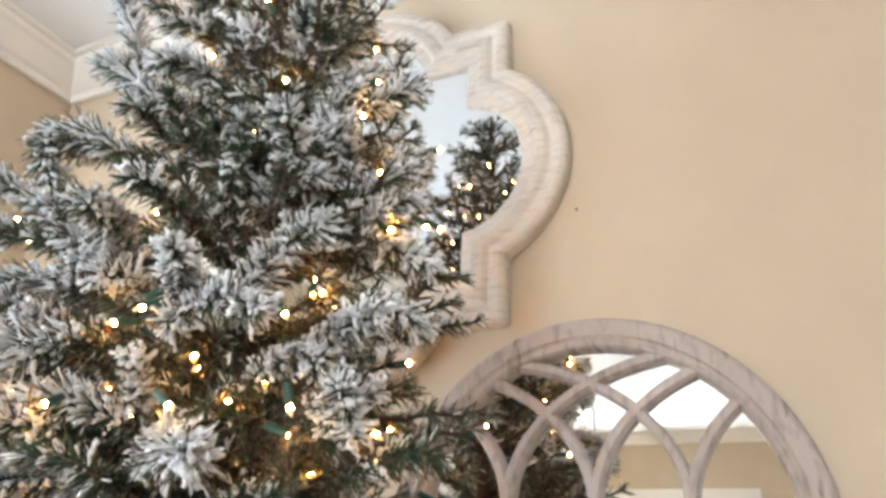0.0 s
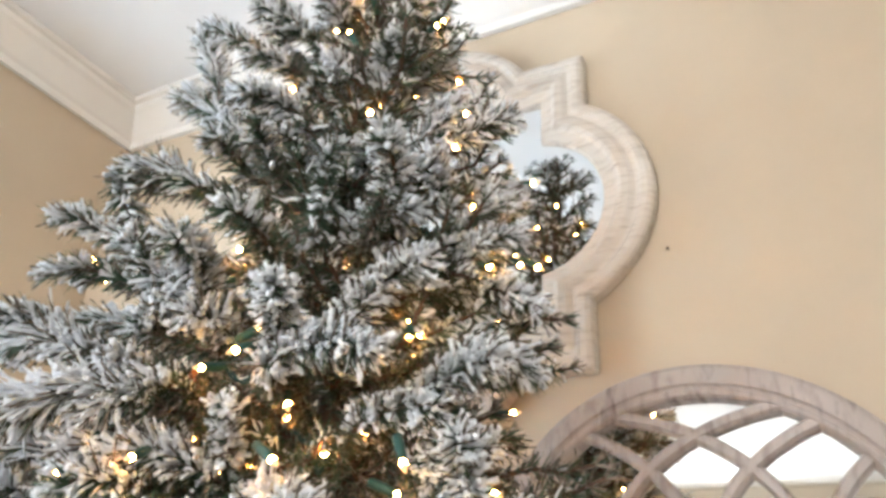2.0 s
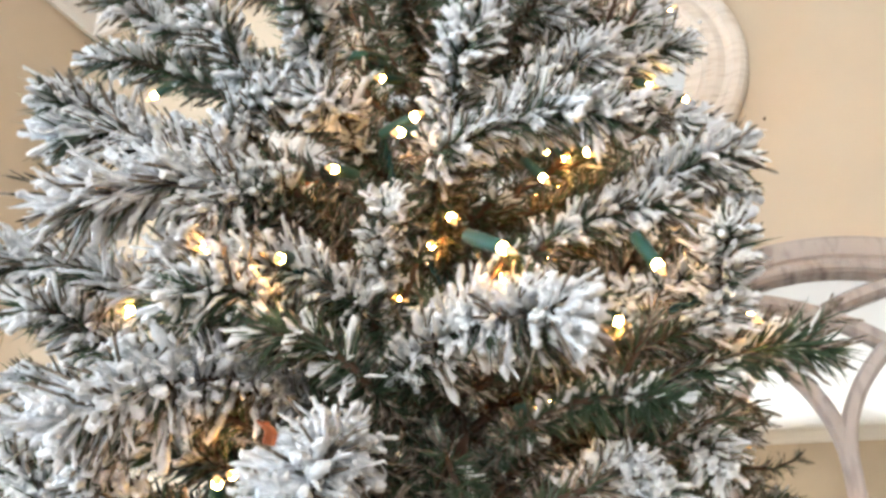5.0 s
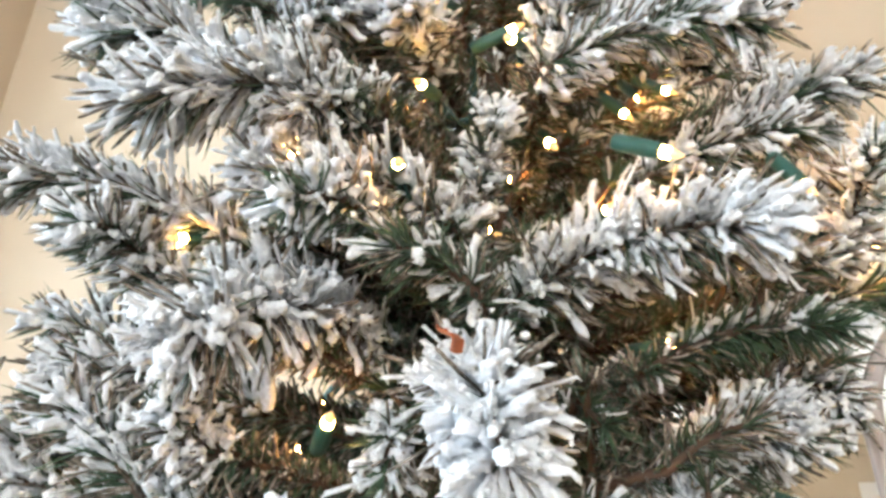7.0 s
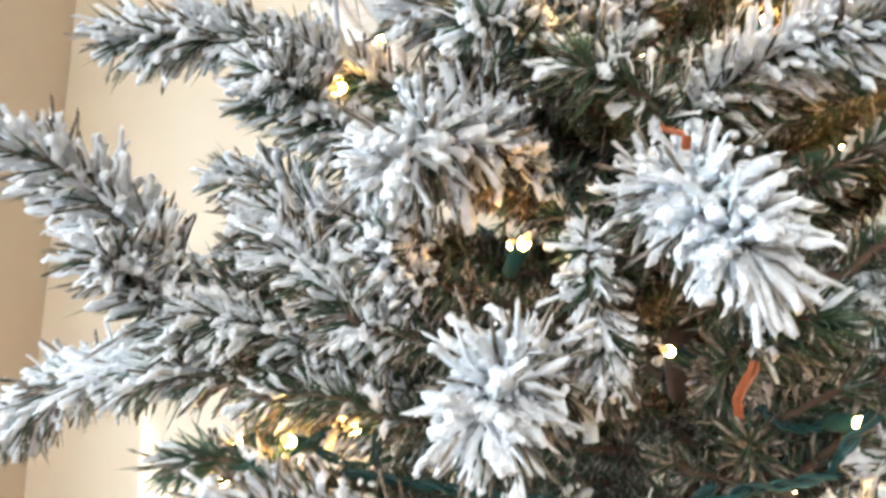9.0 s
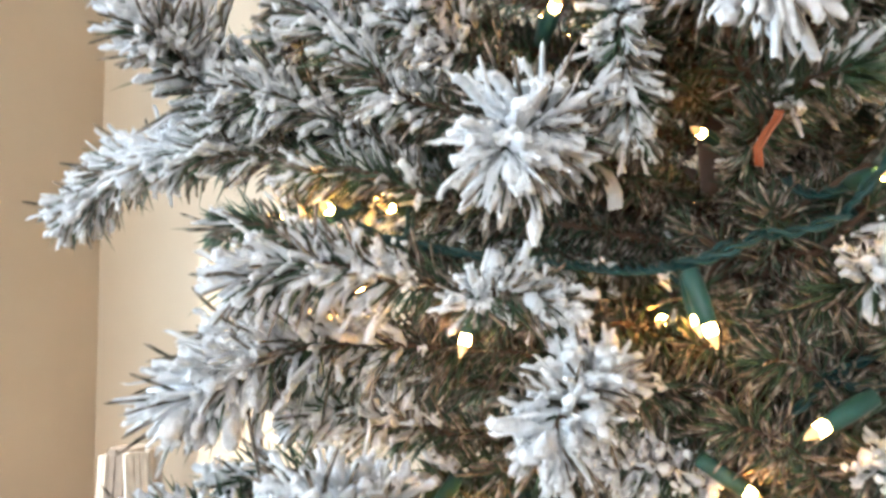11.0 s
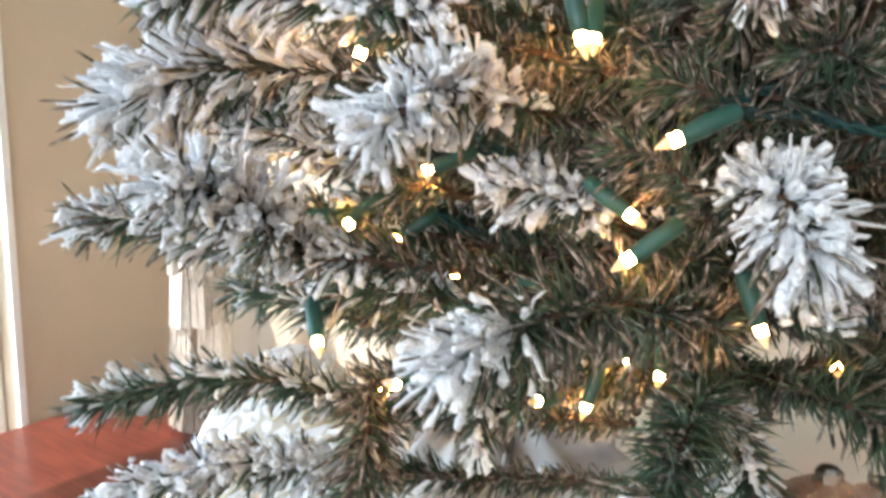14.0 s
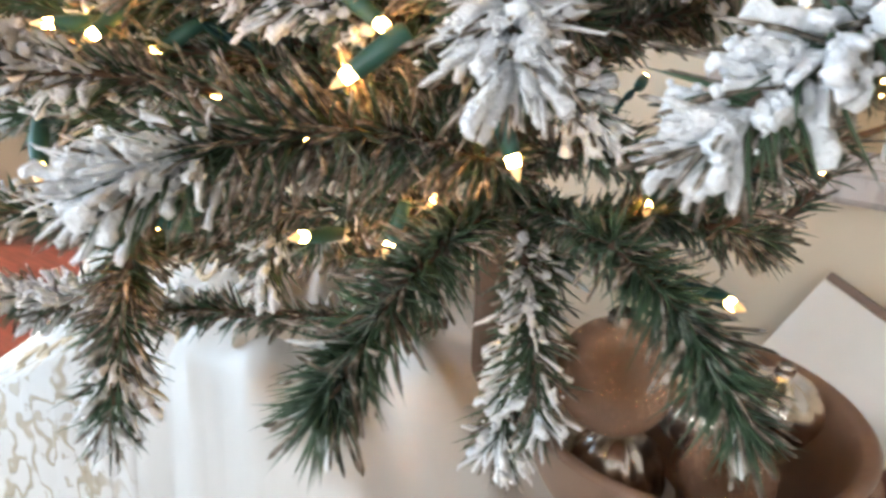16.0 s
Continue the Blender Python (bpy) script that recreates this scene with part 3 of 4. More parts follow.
tip((-0.138, 1.078, 1.827), (-0.059, 1.115, 1.878), .034, .65)
tip((-0.083, 1.032, 1.661), (-0.016, 1.066, 1.629), .034, .65)
tip((-0.465, 0.875, 1.783), (-0.503, 0.809, 1.789), .030, .65)
tip((-0.443, 0.876, 1.729), (-0.492, 0.813, 1.715), .030, .5)
tip((-0.435, 0.876, 1.644), (-0.470, 0.773, 1.655), .036, .6)
tip((-0.403, 0.898, 1.673), (-0.321, 0.875, 1.697), .032, .8)
tip((-0.384, 0.885, 1.723), (-0.398, 0.828, 1.765), .036, .65)
tip((-0.364, 0.960, 1.892), (-0.364, 0.872, 1.905), .036, .5)
tip((-0.288, 0.989, 1.861), (-0.220, 0.956, 1.913), .034, .5)
tip((-0.187, 1.027, 1.891), (-0.116, 1.020, 1.964), .034, .8)
tip((-0.142, 1.048, 1.858), (-0.132, 0.974, 1.885), .034, .85)
tip((-0.127, 1.063, 1.774), (-0.035, 1.068, 1.810), .034, .6)
tip((-0.145, 1.077, 1.641), (-0.055, 1.051, 1.666), .036, .85)
tip((-0.108, 1.034, 1.542), (-0.036, 0.996, 1.565), .036, .85)
tip((-0.091, 1.030, 1.487), (0.032, 1.035, 1.508), .040, .4)
tip((-0.333, 0.848, 1.584), (-0.433, 0.765, 1.543), .050, .98)
tip((-0.422, 0.832, 1.635), (-0.493, 0.799, 1.632), .040, .8)
tip((-0.335, 0.917, 1.468), (-0.364, 0.753, 1.415), .045, .98)
tip((-0.363, 0.837, 1.452), (-0.355, 0.794, 1.472), .028, .9)
tip((-0.258, 0.936, 1.478), (-0.100, 0.835, 1.476), .046, .93)
tip((-0.262, 0.880, 1.425), (-0.222, 0.765, 1.352), .048, .98)
tip((-0.275, 0.935, 1.522), (-0.237, 0.864, 1.587), .028, .7)
tip((-0.158, 0.984, 1.404), (-0.093, 0.958, 1.432), .034, .85)
tip((-0.179, 0.954, 1.445), (-0.066, 0.914, 1.448), .031, .26)
tip((-0.174, 0.967, 1.567), (-0.054, 0.938, 1.580), .034, .6)
tip((-0.217, 0.887, 1.609), (-0.072, 0.874, 1.605), .038, .6)
tip((-0.400, 0.900, 1.520), (-0.564, 0.789, 1.553), 0.04, 0.75)
tip((-0.413, 0.850, 1.374), (-0.451, 0.802, 1.428), .036, .6)
tip((-0.353, 0.871, 1.611), (-0.346, 0.812, 1.614), .034, .8)
tip((-0.392, 0.836, 1.396), (-0.369, 0.807, 1.422), .03, .75)
tip((-0.533, 0.862, 1.411), (-0.584, 0.755, 1.496), .046, .95)
tip((-0.540, 0.862, 1.362), (-0.725, 0.888, 1.334), 0.040, 0.85)
tip((-0.331, 0.892, 1.344), (-0.331, 0.760, 1.312), .047, .98)
tip((-0.298, 0.865, 1.400), (-0.293, 0.862, 1.313), .030, .6)
tip((-0.443, 0.914, 1.352), (-0.519, 0.824, 1.396), .036, .6)
tip((-0.241, 0.902, 1.346), (-0.183, 0.854, 1.359), .036, 0.3)
tip((-0.403, 0.841, 1.146), (-0.399, 0.733, 1.201), .042, .95)
tip((-0.454, 0.885, 1.245), (-0.526, 0.777, 1.209), .050, .9)
tip((-0.509, 0.857, 1.144), (-0.566, 0.788, 1.159), .036, .55)
tip((-0.315, 0.874, 1.225), (-0.321, 0.771, 1.202), .040, .92)
tip((-0.368, 0.844, 1.265), (-0.306, 0.843, 1.259), .030, .85)
tip((-0.193, 0.906, 1.187), (-0.160, 0.862, 1.145), 0.042, 0.95)
tip((-0.199, 0.885, 1.270), (-0.154, 0.853, 1.273), .042, .8)
tip((-0.286, 0.943, 1.166), (-0.335, 0.886, 1.187), .032, .85)
tip((-0.416, 0.863, 1.276), (-0.500, 0.794, 1.281), .040, .8)
tip((-0.348, 0.912, 1.114), (-0.423, 0.844, 1.117), .034, .3)
tip((-0.225, 0.960, 1.110), (-0.300, 0.775, 1.122), 0.046, 0.12, 0.75)
tip((-0.412, 0.903, 1.046), (-0.520, 0.760, 1.062), .031, 0.42)
tip((-0.428, 0.896, 1.000), (-0.516, 0.768, 1.002), .030, 0.85)
tip((-0.402, 0.893, 1.062), (-0.353, 0.825, 0.953), .036, .10, .5)
tip((-0.222, 0.940, 1.084), (-0.213, 0.804, 1.035), 0.036, 0.06)
tip((-0.159, 0.956, 1.083), (-0.072, 0.923, 1.016), 0.036, 0.05)
tip((-0.229, 1.048, 1.033), (-0.214, 0.950, 0.926), .038, .45)
tip((-0.030, 0.925, 1.205), (-0.122, 0.838, 1.142), 0.032, .75)
tip((-0.362, 0.964, 1.056), (-0.349, 0.919, 1.006), .030, .4)
tip((-0.206, 1.043, 1.061), (-0.093, 1.055, 1.070), .032, .1)
tip((-0.379, 0.975, 1.153), (-0.435, 0.880, 1.171), .036, .3)
tip((-0.152, 1.046, 1.181), (-0.110, 1.031, 1.210), .04, .3)
tip((-0.330, 0.946, 2.044), (-0.376, 0.906, 2.046), 0.034, 0.6)
tip((-0.319, 0.973, 1.981), (-0.362, 0.890, 1.974), 0.034, 0.6)
tip((-0.322, 0.954, 2.107), (-0.364, 0.896, 2.127), 0.034, 0.6)
tip((-0.233, 1.011, 1.060), (-0.175, 0.938, 0.969), 0.034, .35)
tip((-0.384, 0.925, 1.148), (-0.411, 0.868, 1.129), 0.034, 0.4)
tip((-0.372, 0.896, 1.525), (-0.330, 0.893, 1.563), 0.034, 0.35)
tip((-0.421, 0.905, 1.329), (-0.502, 0.852, 1.348), 0.034, 0.5)
tip((-0.465, 0.872, 1.299), (-0.542, 0.835, 1.316), 0.032, 0.25)
tip((-0.125, 1.071, 1.955), (-0.057, 1.096, 1.989), 0.034, 0.7)
tip((-0.125, 1.097, 1.885), (-0.057, 1.122, 1.884), 0.034, 0.7)
tip((-0.282, 0.949, 1.267), (-0.240, 0.933, 1.223), 0.036, 0.15)
tip((-0.278, 0.949, 1.195), (-0.319, 0.936, 1.155), 0.036, 0.15)
tip((-0.329, 0.920, 1.589), (-0.382, 0.842, 1.600), 0.046, 0.9)
tip((-0.277, 0.907, 1.523), (-0.341, 0.820, 1.529), 0.04, 0.7)
tip((-0.259, 0.876, 1.469), (-0.304, 0.814, 1.484), 0.038, 0.35)
tip((-0.419, 0.934, 1.678), (-0.494, 0.873, 1.685), 0.036, 0.7)
tip((-0.098, 1.039, 1.532), (-0.132, 0.997, 1.562), 0.034, 0.5)
tip((-0.454, 0.911, 1.226), (-0.534, 0.821, 1.234), 0.042, 0.8)
tip((-0.445, 0.917, 1.195), (-0.505, 0.854, 1.212), 0.038, 0.6)
tip((-0.472, 0.918, 1.157), (-0.564, 0.860, 1.168), 0.038, 0.35)
tip((-0.445, 0.899, 1.098), (-0.519, 0.867, 1.114), 0.034, 0.3)
tip((-0.441, 0.890, 1.490), (-0.506, 0.846, 1.532), 0.036, 0.5)
tip((-0.459, 0.899, 1.452), (-0.530, 0.855, 1.489), 0.036, 0.65)
tip((-0.459, 0.926, 1.445), (-0.533, 0.899, 1.454), 0.034, 0.3)
tip((-0.318, 0.868, 1.597), (-0.354, 0.813, 1.544), 0.038, 0.7)
tip((-0.310, 0.847, 1.507), (-0.340, 0.780, 1.486), 0.038, 0.5)
tip((-0.227, 0.947, 1.173), (-0.280, 0.899, 1.213), .032, 0.16)
tip((-0.214, 0.950, 1.215), (-0.264, 0.901, 1.241), .032, 0.16)
tip((-0.183, 0.946, 1.175), (-0.221, 0.903, 1.189), .032, 0.16)
tip((-0.168, 0.948, 1.239), (-0.204, 0.904, 1.247), .032, 0.16)
tip((-0.213, 0.995, 1.142), (-0.169, 0.976, 1.122), .034, 0.6)
tip((-0.196, 1.018, 1.111), (-0.151, 1.008, 1.100), .034, 0.3)

tip((-0.330, 0.920, 1.700), (-0.281, 0.800, 1.722), 0.036, 0.6)
tip((-0.300, 0.930, 1.530), (-0.385, 0.810, 1.535), 0.044, 0.8)
tip((-0.400, 0.920, 1.430), (-0.490, 0.825, 1.437), 0.038, 0.7)
tip((-0.163, 1.000, 1.392), (-0.093, 0.974, 1.418), 0.040, 0.75)
tip((-0.189, 0.984, 1.370), (-0.145, 0.959, 1.384), 0.036, 0.6)
tip((-0.161, 0.969, 1.378), (-0.187, 0.957, 1.344), 0.036, 0.45)
tip((-0.164, 0.971, 1.302), (-0.204, 0.948, 1.270), 0.034, 0.55)
tip((-0.234, 0.862, 1.736), (-0.235, 0.797, 1.734), 0.036, 0.5)
tip((-0.130, 1.023, 1.550), (-0.084, 1.009, 1.500), 0.036, 0.6)
tip((-0.115, 0.908, 1.797), (-0.101, 0.846, 1.811), 0.034, 0.55)
tip((-0.539, 0.859, 1.394), (-0.537, 0.773, 1.430), 0.044, 0.9)
tip((-0.492, 0.916, 1.412), (-0.504, 0.848, 1.436), 0.036, 0.6)
tip((-0.510, 0.901, 1.370), (-0.534, 0.824, 1.388), 0.038, 0.7)
tip((-0.436, 0.861, 1.494), (-0.443, 0.781, 1.505), 0.038, 0.7)
tip((-0.513, 0.878, 1.252), (-0.527, 0.809, 1.219), 0.044, 0.85)
tip((-0.237, 0.962, 1.145), (-0.268, 0.924, 1.126), 0.034, 0.12)
tip((-0.325, 0.994, 1.064), (-0.345, 0.941, 1.031), 0.030, 0.4)
tip((-0.380, 0.995, 1.302), (-0.446, 0.915, 1.317), 0.034, 0.5)
tip((-0.466, 0.948, 1.328), (-0.500, 0.871, 1.337), 0.034, 0.6)
tip((-0.335, 0.971, 1.271), (-0.360, 0.920, 1.279), 0.034, 0.35)
tip((-0.140, 1.003, 1.397), (-0.086, 0.953, 1.412), 0.036, 0.7)
tip((-0.094, 1.047, 1.461), (-0.060, 1.000, 1.411), 0.036, 0.6)


# the rest of the branches, round the trunk, in shared shapes
SHAPES = {}


def shape(size, style):
    if (size, style) not in SHAPES:
        r = np.random.default_rng(100 + 10 * size + style)
        length = 0.09 + 0.045 * size
        rise, droop = r.uniform(0.10, 0.55), r.uniform(0.0, 0.35)
        pts = [(length * f, length * 0.10 * math.sin(3 * f + style), length * (rise * f - droop * f * f)) for f in np.linspace(0.1, 1, 8)]
        flock = (0.08, 0.22, 0.36, 0.16, 0.32, 0.55, 0.42, 0.65)[style]
        v, t, s = brush(pts, [0.020, 0.030, 0.033, 0.030], [0.02, flock * 0.4, flock, flock], 1220, r)
        twig = [v], [t], [s]
        base = len(v)
        for k in range(2):
            f0, turn = r.uniform(0.35, 0.6), (-1) ** k * r.uniform(0.5, 0.9)
            p0 = np.array(pts[int(f0 * 8)])
            sub = [tuple(p0 + 0.5 * length * g * np.array([math.cos(turn), math.sin(turn), r.uniform(0.0, 0.5) * g])) for g in np.linspace(0, 1, 5)]
            v2, t2, s2 = brush(sub, [0.022, 0.030, 0.028], [flock * 0.6, flock, flock], 1200, r)
            twig[0].append(v2), twig[1].append(t2 + base), twig[2].append(s2)
            base += len(v2)
        SHAPES[size, style] = mesh_from("branch", *(np.concatenate(x) for x in twig), COAT)
    return SHAPES[size, style], 0.09 + 0.045 * size


fill = random.Random(5)
for i in range(200):
    z = 1.0 + 1.42 * (i + fill.random()) / 200
    az = i * 2.39996 + fill.uniform(-0.3, 0.3)
    front = math.cos(az - radians(-100))             # towards the room
    if z < 1.14 and front > -0.3:
        continue
    r = reach(z) * (1.0 if front < 0.1 else 0.70) * (1.3 if math.sin(az) > 0.2 and z > 1.5 else 1.0) * fill.uniform(0.72, 1.0)
    size = max(0, min(4, int((r - 0.09) / 0.045)))
    me, length = shape(size, i % 4 + (4 if z > 1.62 else 0))
    if r < 0.05:
        continue
    ob = branch_object(me)
    k = min(1.0, r / length)
    if TY + r * math.sin(az) > YM - 0.07:
        continue
    ob.matrix_basis = pose(TX, TY, z, 0, -fill.uniform(-12, 18), math.degrees(az)) @ Matrix.Diagonal((k, max(k, 0.8), max(k, 0.8), 1))

# ---- string of lights ----
string = empty("light_string", (TX, TY, 1.2), label="string of warm white mini lights on twisted green cable", category="string lights")
LIGHTS = []
SOCKET_BM = [(0.0030, 0.0), (0.0042, 0.001), (0.0045, 0.014), (0.0040, 0.024), (0.0036, 0.0255)]
BULB_BM = [(0.0026, 0.0), (0.0028, 0.0015), (0.0029, 0.004), (0.0027, 0.006), (0.0021, 0.0085), (0.0012, 0.0108), (0.0004, 0.0125)]
b = lathe(SOCKET_BM, 12)
SOCKET_ME = bpy.data.meshes.new("socket")
b.to_mesh(SOCKET_ME)
b.free()
SOCKET_ME.materials.append(SOCKET)
b = lathe(BULB_BM, 10)
BULB_ME = bpy.data.meshes.new("bulb")
b.to_mesh(BULB_ME)
b.free()
BULB_ME.materials.append(BULB)
BULB_ME.materials.append(AMBER)
for p in BULB_ME.polygons:
    p.material_index = 1 if p.center.z > 0.0062 or p.center.z < 0.0005 else 0
for me in (SOCKET_ME, BULB_ME):
    for p in me.polygons:
        p.use_smooth = True
turnr = random.Random(21)


def light(at, lie=None):
    """One lamp of the string: at is the place of its bulb; lie, how far it points along the front of the tree, up, and inwards."""
    at = Vector(at)
    out = Vector((at.x - TX, at.y - TY, 0)).normalized()
    way = (out * turnr.uniform(0.5, 1.2) + Vector((turnr.uniform(-0.6, 0.6), turnr.uniform(-0.6, 0.6), turnr.uniform(-0.7, 0.3)))).normalized()
    if lie:
        way = (Vector((0.905, 0.425, 0)) * lie[0] + Vector((0, 0, lie[1])) + Vector((-0.425, 0.905, 0)) * lie[2]).normalized()
    turn = way.to_track_quat("Z", "Y").to_matrix().to_4x4()
    s = new("socket", SOCKET_ME)
    s.parent, s.matrix_parent_inverse = string, Matrix.Translation((-TX, -TY, -1.2))
    s.matrix_basis = Matrix.Translation(at - way * 0.030) @ turn
    bl = new("bulb", BULB_ME)
    bl.parent = s
    bl.location = (0, 0, 0.0245)
    LIGHTS.append(at - way * 0.030)


light((-0.267, 0.873, 1.246), (0.25, -1, -0.1))
light((-0.229, 0.879, 1.205), (-1, -0.5, -0.1))
light((-0.258, 0.922, 1.168), (0.8, -0.6, -0.2))
light((-0.248, 0.884, 1.152), (-0.85, -0.65, -0.1))
light((-0.197, 0.929, 1.118), (0.35, -1, -0.1))
light((-0.378, 0.856, 1.244), (-0.3, -0.9, -0.3))
light((-0.423, 0.955, 1.136), (0.9, 0.3, -0.3))
light((-0.455, 0.947, 1.143), (-0.5, 0.6, -0.5))
light((-0.358, 0.915, 1.130), (0.2, 1, -0.4))
light((-0.305, 0.921, 1.111), (-0.4, -0.4, -0.7))
light((-0.366, 0.896, 1.188), (-0.9, -0.4, -0.2))
light((-0.389, 0.837, 1.100), (0.3, -0.6, -0.6))
light((-0.303, 0.948, 1.119), (0.9, -0.2, -0.2))
light((-0.233, 0.895, 1.650), (0.8, 0.3, -0.4))
light((-0.171, 1.002, 1.647), (0.5, -0.8, -0.3))
light((-0.087, 0.921, 1.525), (0.3, -0.9, -0.4))
light((-0.325, 0.858, 1.405), (0.15, 0.3, -1))
light((-0.232, 0.864, 1.615), (-0.5, -0.5, -0.6))
light((-0.220, 0.932, 1.585), (0.3, -0.8, -0.5))
light((-0.330, 0.969, 2.018), (-0.3, -0.8, -0.5))
light((-0.081, 1.078, 1.801), (0.4, -0.8, -0.3))
light((-0.158, 1.029, 1.679), (0.3, -0.8, -0.4))
light((-0.438, 0.939, 1.592), (-0.2, -0.8, -0.5))
light((-0.292, 0.886, 1.614))
light((-0.523, 0.902, 1.776))
light((-0.504, 0.912, 1.749))
light((-0.342, 0.919, 1.719))
light((-0.262, 0.983, 2.104))
light((-0.231, 0.980, 2.157))
light((-0.164, 1.045, 2.134))
light((-0.243, 1.049, 2.027))
light((-0.245, 1.010, 1.650))
light((-0.162, 0.973, 1.565))
light((-0.374, 0.869, 1.553))
light((-0.284, 0.830, 1.520))
light((-0.158, 0.854, 1.517))
light((-0.183, 1.059, 1.712))
light((-0.040, 0.993, 1.514))
light((-0.090, 1.164, 1.814))
light((-0.376, 0.939, 2.069))
light((-0.230, 1.006, 1.980))
light((-0.062, 1.138, 1.912))
light((-0.299, 0.997, 1.877))
light((-0.059, 1.144, 1.796))
light((-0.242, 1.029, 1.778))
light((-0.346, 0.838, 1.538))
light((-0.334, 0.933, 1.563))
light((-0.250, 0.967, 1.587))
light((-0.118, 0.970, 1.512))
light((-0.124, 1.018, 1.483))
light((-0.262, 0.949, 1.538))
light((-0.343, 0.950, 1.778))
light((-0.298, 0.954, 1.745))
light((-0.117, 1.084, 1.860))
light((-0.244, 1.022, 1.743))
light((-0.285, 0.928, 1.531))
light((-0.190, 0.955, 1.548))
light((-0.443, 0.894, 1.542))
light((-0.163, 0.969, 1.462))
light((-0.339, 0.887, 1.413))
light((-0.472, 0.867, 1.430))
light((-0.475, 0.890, 1.448))
light((-0.275, 0.960, 1.359))
light((-0.445, 0.928, 1.386))
light((-0.506, 0.878, 1.322))
light((-0.499, 0.860, 1.301))
light((-0.451, 0.913, 1.326))
light((-0.435, 0.873, 1.522))
light((-0.195, 0.883, 1.311))
light((-0.458, 0.887, 1.276))
light((-0.462, 0.864, 1.320))
light((-0.464, 0.869, 1.291))
light((-0.276, 0.906, 1.250))
light((-0.299, 0.941, 1.252))
light((-0.335, 0.929, 1.250))
light((-0.413, 0.885, 1.155))
light((-0.395, 0.907, 1.146))
light((-0.365, 0.867, 1.077))
light((-0.304, 0.913, 1.067))
light((-0.381, 0.940, 1.126))
light((-0.359, 0.986, 1.115))
light((-0.397, 0.897, 1.057))
light((-0.306, 0.987, 1.039))
light((-0.267, 1.007, 1.061))
light((-0.175, 1.045, 1.075))
light((-0.285, 0.999, 1.068))
light((-0.454, 0.886, 1.159))

lr = random.Random(8)
for i in range(110):
    z = 1.05 + 1.25 * i / 110
    az = radians(-20) + i * 2.4
    if math.sin(az) < -0.35:
        continue
    r = reach(z) * (lr.uniform(0.68, 0.92) if math.sin(az) > 0.2 else lr.uniform(0.55, 0.85))
    light((TX + r * math.cos(az), min(TY + r * math.sin(az), YM - 0.05), z))


def twisted(a, b, sag):
    """Two strands wound round each other from a to b, drawn in towards the trunk."""
    mid = (a + b) / 2
    mid += (Vector((TX, TY, mid.z)) - mid) * 0.1 + Vector((0, 0, -sag))
    n = max(10, int((b - a).length / 0.0022))
    centre = [((1 - f) ** 2) * a + 2 * f * (1 - f) * mid + f * f * b for f in (i / n for i in range(n + 1))]
    bm = bmesh.new()
    for phase in (0, math.pi):
        loops = []
        for i, c in enumerate(centre):
            t = (centre[min(i + 1, n)] - centre[max(i - 1, 0)]).normalized()
            u = t.cross(Vector((0.3, 0.2, 0.93))).normalized()
            w = t.cross(u)
            ph = phase + i * 0.75
            o = c + (u * math.cos(ph) + w * math.sin(ph)) * 0.0016
            loops.append([o + (u * math.cos(q) + w * math.sin(q)) * 0.0015 for q in (0, 1.257, 2.513, 3.770, 5.027)])
        rings(loops, bm=bm)
    return bm


for a in LIGHTS:
    inward = (Vector((TX, TY, a.z)) - a).normalized()
    stray = Vector((turnr.uniform(-0.03, 0.03), turnr.uniform(-0.02, 0.03), turnr.uniform(-0.035, 0.02)))
    if turnr.random() < 0.55:
        part("cable", twisted(a, a + inward * 0.03 + stray * 0.7, turnr.uniform(-0.02, 0.03)), CABLE, string, smooth=True)
for run in (
        ((-0.335, 0.917, 1.283), (-0.281, 0.871, 1.277), (-0.244, 0.868, 1.288), (-0.211, 0.863, 1.293), (-0.194, 0.858, 1.314)),
        ((-0.437, 0.876, 1.303), (-0.405, 0.896, 1.295), (-0.335, 0.917, 1.283)),
        ((-0.342, 0.886, 1.256), (-0.336, 0.902, 1.204), (-0.308, 0.932, 1.192), (-0.288, 0.943, 1.185)),
        ((-0.242, 0.935, 1.170), (-0.249, 0.933, 1.193), (-0.222, 0.932, 1.222), (-0.186, 0.942, 1.219), (-0.145, 0.958, 1.210)),
        ((-0.222, 0.932, 1.224), (-0.189, 0.950, 1.237), (-0.148, 0.967, 1.229))):
    for a, b in zip(run, run[1:]):
        part("cable", twisted(Vector(a), Vector(b), 0.004), CABLE, string, smooth=True)


def tag(at, size, turn, mat, label):
    """A small folded paper tag caught on a branch."""
    w, h = size
    bm = bmesh.new()
    rows = [[(x * w / 2, y * h, 0.0025 * math.sin(y * 5) + 0.002 * abs(x)) for x in (-1, -0.4, 0.4, 1)] for y in (0, 0.3, 0.6, 0.85, 1.0)]
    rings(rows, closed_loop=False, bm=bm)
    bmesh.ops.solidify(bm, geom=bm.faces[:], thickness=0.0008)
    ob = part("tag", bm, mat)
    ob.matrix_world = pose(*at, *turn)
    return tagged(ob, label, "tag")


tag((-0.248, 0.790, 1.408), (0.007, 0.012), (70, 0, 70), COPPERTAG, "small orange paper tag caught among the needles")
tag((-0.241, 0.866, 1.316), (0.007, 0.024), (80, 20, -60), COPPERTAG, "long orange paper tag caught among the needles")
tag((-0.314, 0.905, 1.310), (0.01, 0.026), (75, 0, 150), WHITETAG, "curled white paper tag hanging by the cable")
tag((-0.314, 0.983, 1.920), (0.008, 0.014), (70, 0, 20), COPPERTAG, "small orange paper tag caught among the needles")
